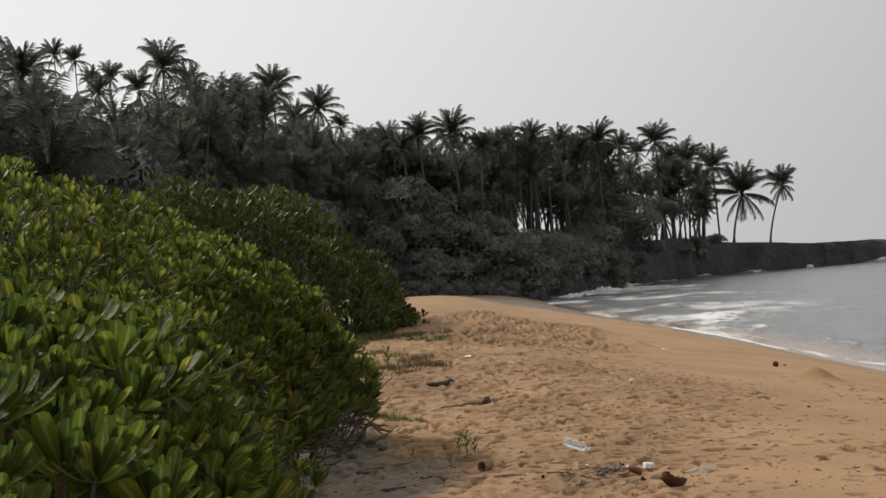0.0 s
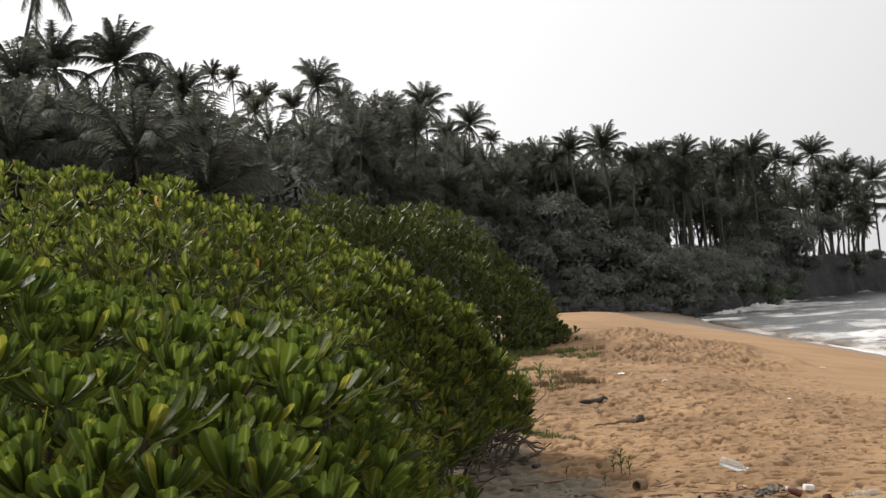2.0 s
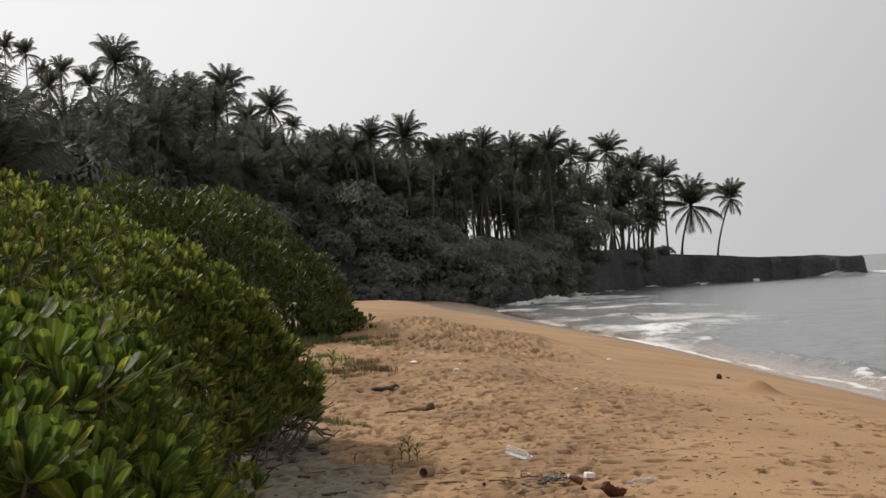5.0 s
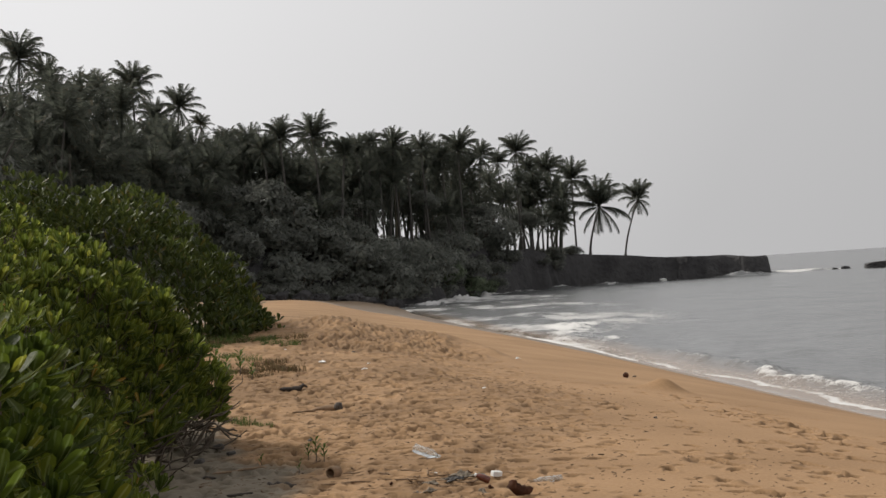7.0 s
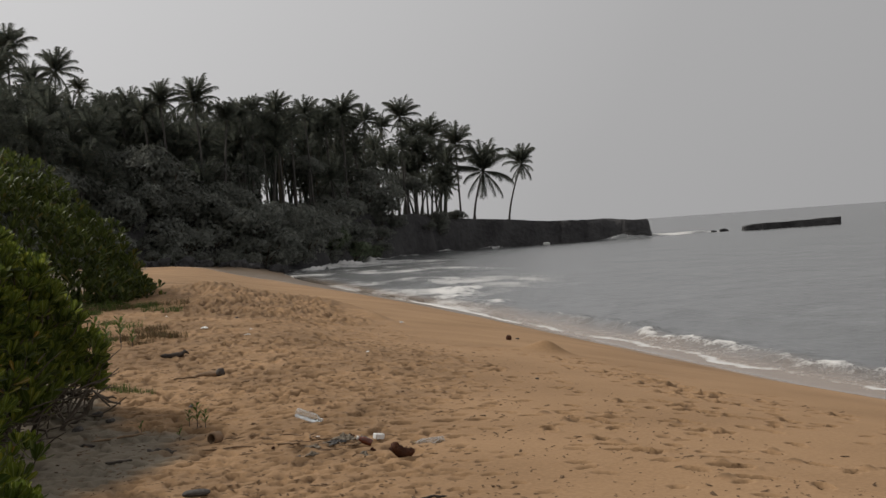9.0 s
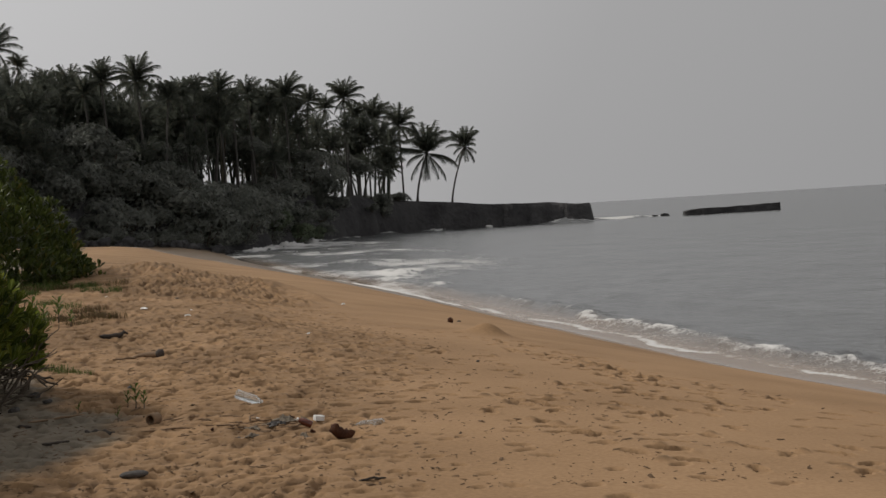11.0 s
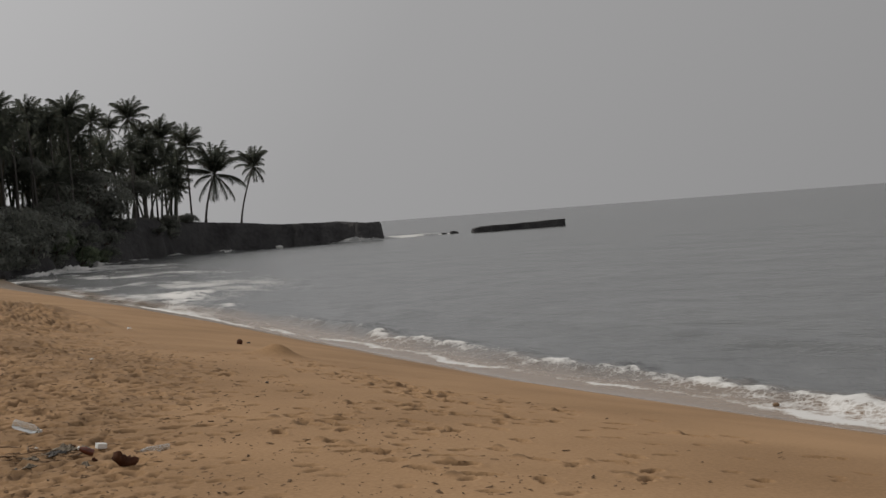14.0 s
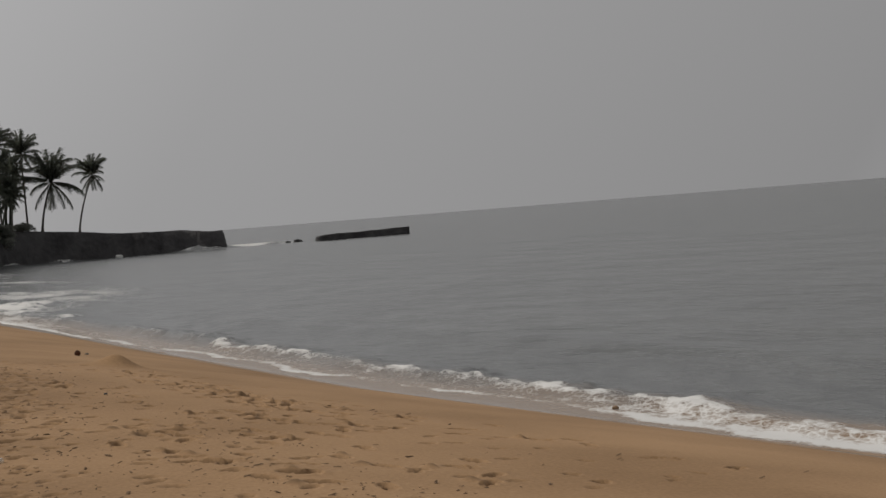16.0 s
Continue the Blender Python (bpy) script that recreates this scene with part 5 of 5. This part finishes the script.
# low leaves down to the sand along its front
low = np.concatenate([P[P[:, 2, 3] < 1.8], P[P[:, 2, 3] >= 1.8][::2]]).copy()
low[:, 2, 3] = 0.42 + fill.random(len(low)) * np.clip(low[:, 2, 3] - 0.6, 0.4, 3.0)
P = np.einsum("ij,njk->nik", B, np.concatenate([P, low]))
part("foliage", mesh_np("foliage", *joined([placed(*ROSETTES_FAR[k], P[k::4]) for k in range(4)]), M_LEAF_DARK), far_bush)["kind"] = "stuff"
for k in range(16):
    x0, y0 = r.uniform(-5, -1.4), r.uniform(31.5, 36)
    x1, y1 = x0 + r.uniform(-0.6, 0.9), y0 + r.uniform(-1.2, 0.6)
    v, q = limb(x0, y0, x1, y1, max(0.8, float(canopy_far(x1, y1)) * 0.85), 400 + k, r.uniform(0.03, 0.06))
    part("branch", mesh_np("branch", v + np.array([4.5, -35, -0.4]), q, M_STEM), far_bush, "dark crooked branch")


# ---- grass and small plants ----
def blades(seed, count, spread, height, wide):
    r = np.random.default_rng(seed)
    V, Q, k = [], [], 0
    for _ in range(count):
        a, d = r.uniform(0, 6.28), spread * math.sqrt(r.random())
        x, y = d * math.cos(a), d * math.sin(a)
        b, h, w = r.uniform(0, 6.28), height * r.uniform(0.5, 1.1), wide * r.uniform(0.7, 1.2)
        lx, ly = math.cos(b) * h * 0.45, math.sin(b) * h * 0.45
        wx_, wy_ = -math.sin(b) * w, math.cos(b) * w
        V.append([(x - wx_, y - wy_, 0), (x + wx_, y + wy_, 0), (x + lx * 0.4 + wx_ * 0.7, y + ly * 0.4 + wy_ * 0.7, h * 0.65), (x + lx * 0.4 - wx_ * 0.7, y + ly * 0.4 - wy_ * 0.7, h * 0.65),
                  (x + lx + wx_ * 0.15, y + ly + wy_ * 0.15, h), (x + lx - wx_ * 0.15, y + ly - wy_ * 0.15, h)])
        Q += [[k, k + 1, k + 2, k + 3], [k + 3, k + 2, k + 4, k + 5]]
        k += 6
    return np.concatenate(V), np.array(Q)


GREEN_TUFT = [mesh_np("grass_tuft", *blades(80 + i, 120, 0.3, 0.17, 0.006), M_GRASS, False) for i in range(2)]
DRY_TUFT = [mesh_np("grass_tuft", *blades(90 + i, 160, 0.34, 0.18, 0.005), M_DRYGRASS, False) for i in range(2)]
r = np.random.default_rng(15)


def tuft(x, y, size, dry, label, group):
    ob = tagged(new("grass_tuft", (DRY_TUFT if dry else GREEN_TUFT)[int(r.integers(2))]), label, "grass", group)
    ob.matrix_basis = pose(x, y, ground_z(x, y) - 0.015, 0, 0, r.uniform(0, 360)) @ Matrix.Scale(size, 4)
    return ob


for k in range(13):
    tuft(min(r.normal(-1.6, 0.3), -1.0), r.normal(24.5, 1.2), r.uniform(0.35, 0.8), False, "green grass tuft at the foot of the shrub", "grass beside the shrubs")
for k in range(16):
    tuft(r.normal(-0.75, 0.25), r.normal(23.6, 0.6), r.uniform(0.35, 0.8), True, "dry brown grass tuft on the sand", "dry grass on the sand")
for k in range(40):
    tuft(min(r.normal(-1.6, 0.9), -0.2), r.normal(29.6, 0.8), r.uniform(0.5, 0.9), k % 3 == 0, "short green grass on the sand before the shrub", "short grass on the sand")


def sapling(x, y, size, count, label):
    """A small plant: a thin stem with a few paddle leaves."""
    root = new("seedling")
    root.matrix_basis = pose(x, y, ground_z(x, y) - 0.01) @ Matrix.Scale(size, 4)
    part("stem", mesh_np("stem", *tube([[0, 0, 0], [0.01, 0, 0.1], [0, 0.015, 0.2], [0.02, 0.01, 0.3]], [0.008, 0.006, 0.005, 0.003], 5), M_STEM), root)
    ls = leaf_shape(0.10, 0.04, 0.15, 0.1)
    for i in range(count):
        part("leaf", mesh_np("leaf", *ls, M_GRASS), root, m=pose(0.008, 0.006, 0.08 + 0.22 * i / count, 0, 0, i * 137.5) @ pose(0, 0, 0, 0, -35, 0))
    return tagged(root, label, "plant", "seedlings on the sand")


# ---- what lies on the sand ----
def lathe(profile, sides=14):
    """Points and quads of a turned shape along +x."""
    V = [(x, rr * math.cos(a), rr * math.sin(a)) for x, rr in profile for a in np.arange(sides) * 2 * math.pi / sides]
    idx = np.arange(len(V)).reshape(len(profile), sides)
    nx = np.roll(idx, -1, axis=1)
    return np.array(V), np.stack([idx[:-1], nx[:-1], nx[1:], idx[1:]], -1).reshape(-1, 4)


def bottle(x, y, turn, long, radius, mat, label, cap_mat, tilt=4, lift=0.0):
    root = new("plastic_bottle")
    root.matrix_basis = pose(x, y, ground_z(x, y) + radius * 0.8 + lift, 0, tilt, turn)
    L, R = long, radius
    part("body", mesh_np("body", *lathe([(0, 0.001), (0.0, R * 0.8), (0.02 * L, R), (0.3 * L, R), (0.33 * L, R * 0.93), (0.36 * L, R), (0.5 * L, R), (0.53 * L, R * 0.93), (0.56 * L, R), (0.7 * L, R), (0.82 * L, R * 0.7), (0.9 * L, R * 0.4), (0.95 * L, R * 0.38)]), mat), root)
    part("cap", mesh_np("cap", *lathe([(0.94 * L, 0.001), (0.94 * L, R * 0.45), (L, R * 0.45), (L, 0.001)]), cap_mat), root, "screw cap")
    return tagged(root, label, "bottle", "bottles on the sand")


def crumpled(name, x, y, sx, sy, sz, seed, mat, label, category, group="litter on the sand"):
    """A crumpled sheet or rag, heaped on the sand."""
    n = 22
    u = np.linspace(-1, 1, n)
    U, W = np.meshgrid(u, u)
    rad = np.sqrt(U ** 2 + W ** 2)
    ang = np.arctan2(W, U)
    edge = 1 + 0.25 * np.sin(ang * 3 + seed) + 0.15 * np.sin(ang * 5 + 2 * seed)
    Zc = np.clip(1 - rad / 1.3, 0, 1) ** 0.6 * (0.25 + 0.6 * np.abs(fractal(U * 2.2 + seed, W * 2.2, 3, seed))) * sz
    ob = new(name, grid_mesh(name, U * edge * sx, W * edge * sy, Zc, mat))
    ob.matrix_basis = pose(x, y, ground_z(x, y) + 0.004, 0, 0, seed * 40)
    thick = ob.modifiers.new("thickness", "SOLIDIFY")
    thick.thickness = 0.004
    return tagged(ob, label, category, group)


def stick(x, y, turn, long, thick, seed, mat, label, name="driftwood_stick"):
    r = np.random.default_rng(seed)
    t = np.linspace(-0.5, 0.5, 8)
    dirx, diry = math.cos(radians(turn)), math.sin(radians(turn))
    path = np.stack([t * long, r.normal(0, long * 0.03, 8), np.abs(r.normal(0, thick * 0.5, 8)) + thick * 0.6], -1)
    v, q = tube(path, thick * r.uniform(0.85, 1.1, 8) * np.array([0.5, 1, 1, 1, 1, 1, 0.9, 0.4]), 7)
    ob = tagged(new(name, mesh_np(name, v, q, mat)), label, "driftwood", "driftwood on the sand")
    ob.matrix_basis = pose(x, y, ground_z(x, y) - thick * 0.2, 0, 0, turn)
    return ob


def husk(x, y, turn, size):
    """A torn piece of coconut husk: a curled lump of fibre, thick at the raised end."""
    t = np.linspace(0, 1, 15)
    path = np.stack([np.interp(t, [0, 0.2, 0.5, 0.8, 1], [-0.20, -0.34, -0.04, 0.30, 0.36]), 0.08 * np.sin(t * 5), np.interp(t, [0, 0.2, 0.5, 0.8, 1], [0.46, 0.26, 0.0, 0.02, 0.20])], -1)
    vv, qq = tube(path, np.interp(t, [0, 0.06, 0.22, 0.5, 0.75, 0.94, 1], [0.02, 0.16, 0.25, 0.24, 0.24, 0.16, 0.02]), 16)
    bm = bmesh.new()
    vs = [bm.verts.new(p) for p in vv]
    for q in qq:
        bm.faces.new([vs[i] for i in q])
    for v in bm.verts:
        p = v.co.copy()
        v.co = p * (1 + 0.22 * noise.fractal(p * 4.5, 1.0, 2.0, 4)) * size
    low = min(v.co.z for v in bm.verts)
    for v in bm.verts:
        v.co.z -= low
    ob = tagged(new("coconut_husk", bm_mesh("coconut_husk", bm, M_HUSK)), "reddish-brown torn coconut husk lying on the sand", "coconut husk")
    ob.matrix_basis = pose(x, y, ground_z(x, y) - 0.012, 0, 0, turn)
    return ob


husk(1.50, 10.25, 12, 0.165)
bottle(0.92, 12.74, -22, 0.25, 0.042, M_CLEAR, "crumpled clear plastic bottle lying on the sand", M_WHITE, 20, 0.06)
bottle(1.93, 11.0, 186, 0.25, 0.030, M_CLEAR, "empty transparent plastic bottle half sunk in sand", M_YELLOW, 1, -0.016)
bm = bmesh.new()
bmesh.ops.create_cube(bm, size=1, matrix=Matrix.Diagonal((0.078, 0.055, 0.042, 1)))
bmesh.ops.bevel(bm, geom=bm.edges[:], offset=0.004, segments=1, affect="EDGES")
box = tagged(new("foam_block", bm_mesh("foam_block", bm, M_WHITE, False)), "small white block of packing foam", "litter", "litter on the sand")
box.matrix_basis = pose(1.46, 11.3, ground_z(1.46, 11.3) + 0.022, 5, 8, 20)
crumpled("rag", 1.20, 11.5, 0.06, 0.05, 0.05, 1, M_CLOTH, "crumpled grey rag on the sand", "rag")
crumpled("plastic_wrapper", 1.25, 10.6, 0.055, 0.05, 0.06, 2, M_CLOTH, "crumpled grey plastic wrapper", "litter")
crumpled("dark_plastic_bag", 0.80, 10.75, 0.06, 0.045, 0.04, 3, M_BLACKBAG, "dark scrap of plastic bag", "litter")
crumpled("dark_scrap", 1.12, 11.25, 0.07, 0.05, 0.05, 5, M_BLACKBAG, "small dark plastic scrap beside the rag", "litter")
for k, (x, y, sx, sy) in enumerate([(1.05, 11.3, 0.08, 0.05), (1.32, 11.25, 0.06, 0.04), (0.92, 11.1, 0.05, 0.035), (1.24, 11.42, 0.07, 0.05), (0.88, 10.7, 0.05, 0.035)]):
    crumpled("rag", x, y, sx, sy, 0.04, 11 + k, M_CLOTH, "flat dirty brown rag half buried in sand", "rag")
for k, (x, y, turn, size) in enumerate([(1.34, 10.72, 70, 0.06), (0.95, 10.55, 200, 0.05), (0.62, 11.25, 120, 0.045), (1.28, 11.6, 10, 0.05), (1.18, 33.4, 30, 0.12)]):
    husk(x, y, turn, size)
root = new("brown_bottle")
root.matrix_basis = pose(1.36, 10.95, ground_z(1.36, 10.95) + 0.045, 0, -24, 165)
part("body", mesh_np("body", *lathe([(0, 0.001), (0, 0.024), (0.008, 0.028), (0.07, 0.028), (0.095, 0.018), (0.11, 0.012)]), M_RUST), root)
part("cap", mesh_np("cap", *lathe([(0.108, 0.001), (0.108, 0.014), (0.125, 0.014), (0.125, 0.001)]), M_WHITE), root, "white cap")
tagged(root, "small dark brown bottle tilted in the sand", "bottle", "bottles on the sand")
# a hollow stub of bamboo
v, q = lathe([(0, 0.036), (0, 0.046), (0.02, 0.05), (0.10, 0.048), (0.10, 0.036), (0.085, 0.001), (0.08, 0.034), (0, 0.036)], 16)
ob = tagged(new("hollow_stub", mesh_np("hollow_stub", v, q, M_WOOD)), "hollow brown stub of wood on the sand", "driftwood", "driftwood on the sand")
ob.matrix_basis = pose(0.16, 11.9, ground_z(0.16, 11.9) + 0.042, 0, 0, 52)
# log with a charred end
root = new("log")
root.matrix_basis = pose(0.26, 18.0, ground_z(0.26, 18.0) + 0.005, 0, 0, -24) @ Matrix.Scale(0.56, 4)
v, q = tube([[-0.44, 0, 0.0], [-0.3, 0.02, 0.02], [-0.1, 0, 0.03], [0.15, 0, 0.04]], [0.02, 0.05, 0.075, 0.08], 11)
part("shaft", mesh_np("shaft", v, q, M_WOOD), root)
v, q = tube([[0.15, 0, 0.04], [0.2, 0, 0.05], [0.28, 0.01, 0.05], [0.31, 0.01, 0.05]], [0.085, 0.12, 0.11, 0.02], 11)
part("charred_end", mesh_np("charred_end", v, q, M_DARKWOOD), root, "blackened end of the log")
tagged(root, "short brown log with a blackened end", "driftwood", "driftwood on the sand")
for k, (x, y, turn, ln, th) in enumerate([(-0.20, 20.6, 12, 0.40, 0.034), (-0.05, 20.5, -28, 0.34, 0.024), (-0.28, 20.75, 50, 0.24, 0.022), (-0.25, 11.75, -12, 0.27, 0.036), (-0.9, 12.3, 5, 0.2, 0.016), (-0.55, 11.2, 10, 0.2, 0.012),
                                          (-0.05, 17.9, 6, 0.3, 0.012), (0.66, 17.0, 40, 0.2, 0.008), (0.4, 12.1, 20, 0.3, 0.006), (0.75, 12.0, -35, 0.3, 0.006), (-0.6, 12.5, 30, 0.5, 0.01), (0.05, 12.9, 70, 0.25, 0.006), (0.55, 11.7, -50, 0.4, 0.008), (0.85, 11.35, 15, 0.35, 0.007), (0.95, 11.7, 80, 0.3, 0.008), (1.05, 11.0, -20, 0.28, 0.006), (0.3, 11.5, -8, 0.45, 0.007), (1.40, 8.42, 8, 0.17, 0.008)]):
    stick(x, y, turn, ln, th, 600 + k, M_DARKWOOD if k < 6 or k > 16 else M_WOOD, "dark weathered piece of driftwood" if k < 6 or k > 16 else "thin dry stick on the sand")
for k, (x, y, s) in enumerate([(1.16, 12.24, 0.03), (0.27, 24.93, 0.09), (0.93, 23.27, 0.06), (4.52, 30.76, 0.08), (2.48, 20.15, 0.05), (-0.4, 27.67, 0.08), (0.9, 27.5, 0.05), (1.05, 24.6, 0.03), (1.0, 11.6, 0.025), (0.7, 11.5, 0.02)]):
    crumpled("white_litter", x, y, s * 0.7, s * 0.5, s * 0.5, 7 + k, M_WHITE, "small scrap of white plastic litter", "litter")
bm = bmesh.new()
bmesh.ops.create_icosphere(bm, subdivisions=3, radius=0.055)
for v in bm.verts:
    v.co *= 1 + 0.06 * noise.noise(v.co * 14)
    v.co.z *= 1.1
ob = tagged(new("coconut", bm_mesh("coconut", bm, M_HUSK)), "dark whole coconut lying near the waterline", "coconut")
ob.location = (5.98, 26.7, ground_z(5.98, 26.7) + 0.04)
for k, (x, y, s) in enumerate([(6.35, 27.6, 0.03), (4.0, 16.4, 0.02), (0.0, 14.6, 0.025), (-0.9, 14.3, 0.05), (-0.75, 13.8, 0.04), (-1.0, 13.2, 0.05), (0.9, 27.3, 0.03)]):
    ob = tagged(new("pebble", rock_mesh("pebble", s * 2, s * 1.5, s, 90 + k, M_STONE, 0.2)), "small grey-brown stone on the sand", "stone", "stones on the sand")
    ob.matrix_basis = pose(x, y, ground_z(x, y) - s * 0.2, 0, 0, k * 50)
ob = tagged(new("flat_stone", rock_mesh("flat_stone", 0.15, 0.085, 0.04, 5, M_STONE, 0.0, 0.08)), "smooth dark oval stone lying flat on sand", "stone", "stones on the sand")
ob.matrix_basis = pose(0.02, 9.38, ground_z(0.02, 9.38) - 0.004, 0, 0, 8)
r = np.random.default_rng(44)
for k in range(44):
    x, y = (r.normal(1.15, 0.2), r.normal(11.2, 0.25)) if k % 2 else (r.normal(0.66, 0.22), r.normal(11.5, 0.3))
    stick(x, y, r.uniform(0, 180), r.uniform(0.08, 0.24), r.uniform(0.004, 0.008), 700 + k, M_WOOD, "short dry twig among the litter", "twig")
sapling(0.05, 13.0, 0.7, 11, "thin green seedling with a few leaves")
sapling(-0.45, 13.2, 0.5, 5, "thin green seedling with a few leaves")
sapling(-0.1, 12.2, 0.45, 6, "thin green seedling with a few leaves")
for x, y, k in [(-1.25, 22.6, 1.1), (-1.05, 22.9, 1.3), (-0.85, 22.4, 0.9), (-1.45, 23.2, 1.3), (0.12, 12.9, 0.55), (-0.02, 13.1, 0.5)]:
    sapling(x, y, k, 14, "young leafy shrub shoot on the sand")
for x, y, s in [(-0.69, 16.6, 0.5), (-0.5, 16.4, 0.4), (-0.85, 16.8, 0.6), (-0.4, 13.3, 0.3)]:
    tuft(x, y, s, False, "small green weed tuft on the sand", "weeds on the sand")
# two bare leaning stems before the grove
for k, (x0, y0, lean) in enumerate([(-25.2, 98, 6.4), (-23.6, 98.5, 5.2)]):
    root = new("leaning_stem")
    root.location = (x0, y0, land_z(x0, y0) - 0.2)
    t = np.linspace(0, 1, 10)
    v, q = tube(np.stack([lean * t + 0.3 * np.sin(t * 5), 0 * t, (14.6 - 1.8 * k - land_z(x0, y0)) * t ** 0.9], -1), np.linspace(0.14, 0.05, 10), 6)
    part("trunk", mesh_np("trunk", v, q, M_TRUNK), root)
    tagged(root, "pale bare leaning stem of a dead tree", "tree", "dead trees before the grove")


# bits of bark, husk and leaf strewn over the trodden sand
r = np.random.default_rng(21)
mats = []
while len(mats) < 1300:
    x, y = r.uniform(-1.6, 4.2), 8.3 + 20 * r.random() ** 1.5
    if r.random() > float(trampled(x, y)) * (0.35 + 0.65 * float(value_noise(x / 1.4, y / 2.0, 26) > 0)) * (1.0 if x < 2.2 else 0.35):
        continue
    sz = r.uniform(0.006, 0.024)
    mats.append(np.array(pose(x, y, ground_z(x, y) + 0.004, r.uniform(-25, 25), r.uniform(-25, 25), r.uniform(0, 360)) @ Matrix.Diagonal((sz, sz * r.uniform(0.25, 0.7), sz * 0.35, 1))))
# more of it along the tracks over the slope, and fine crumbs on the trodden sand
for x0, y0, x1, y1, n in [(5.0, 18.9, 6.3, 14.6, 80), (5.1, 18.5, 6.6, 13.5, 70), (3.2, 10.4, 3.8, 8.3, 40), (4.6, 11.5, 4.5, 7.8, 40), (3.9, 18.2, 4.4, 12.5, 45), (6.4, 14.0, 7.2, 8.4, 40), (2.6, 12.6, 3.6, 9.2, 40), (4.2, 13.5, 6.2, 11.5, 50), (4.6, 10.2, 6.4, 9.2, 45)]:
    for _ in range(n // 5):
        f = r.random()
        x, y = x0 + (x1 - x0) * f + r.normal(0, 0.22), y0 + (y1 - y0) * f + r.normal(0, 0.3)
        sz = r.uniform(0.012, 0.045)
        mats.append(np.array(pose(x, y, ground_z(x, y) + 0.003, r.uniform(-15, 15), r.uniform(-15, 15), r.normal(0, 35)) @ Matrix.Diagonal((sz, sz * r.uniform(0.3, 0.6), sz * 0.22, 1))))
for _ in range(1500):
    x, y = r.uniform(-1.2, 4.4), 8.0 + 14 * r.random() ** 1.6
    sz = r.uniform(0.005, 0.018) * (1.0 if r.random() < 0.9 else 2.2)
    mats.append(np.array(pose(x, y, ground_z(x, y) + 0.003, r.uniform(-20, 20), r.uniform(-20, 20), r.uniform(0, 360)) @ Matrix.Diagonal((sz, sz * r.uniform(0.3, 0.8), sz * 0.3, 1))))
# and thin dark shreds flat among the prints, standing in for tiny shadowed ledges
for _ in range(3200):
    x, y = r.uniform(-0.9, 4.2), 8.0 + 15 * r.random() ** 1.3
    if r.random() > 0.05 + 0.95 * float(trampled(x, y)):
        continue
    sz = r.uniform(0.010, 0.030) * (0.8 + 0.03 * y)
    mats.append(np.array(pose(x, y, ground_z(x, y) + 0.002, r.uniform(-12, 12), r.uniform(-12, 12), r.normal(0, 40)) @ Matrix.Diagonal((sz, sz * r.uniform(0.2, 0.5), sz * 0.25, 1))))
chip = np.array([[-1, -0.6, 0], [1, -0.4, 0], [0.8, 0.6, 0], [-0.7, 0.5, 0], [-0.8, -0.4, 0.6], [0.7, -0.3, 0.8], [0.6, 0.4, 0.5], [-0.5, 0.4, 0.7]])
chip_q = np.array([[0, 1, 5, 4], [1, 2, 6, 5], [2, 3, 7, 6], [3, 0, 4, 7], [4, 5, 6, 7]])
tagged(new("bark_and_shade_flecks", mesh_np("bark_and_shade_flecks", *placed(chip, chip_q, mats), M_DEBRIS, False)), "scattered dark bits of bark and leaf on the sand, with flecks standing in for shade", "debris", kind="stuff")
ob = tagged(new("sea_rock", rock_mesh("sea_rock", 0.085, 0.06, 0.05, 77, M_WOOD, 0.2)), "small dark brown stone in the shallow wash", "rock", "rocks in the water")
ob.location = (11.95, 18.0, SEA - 0.005)
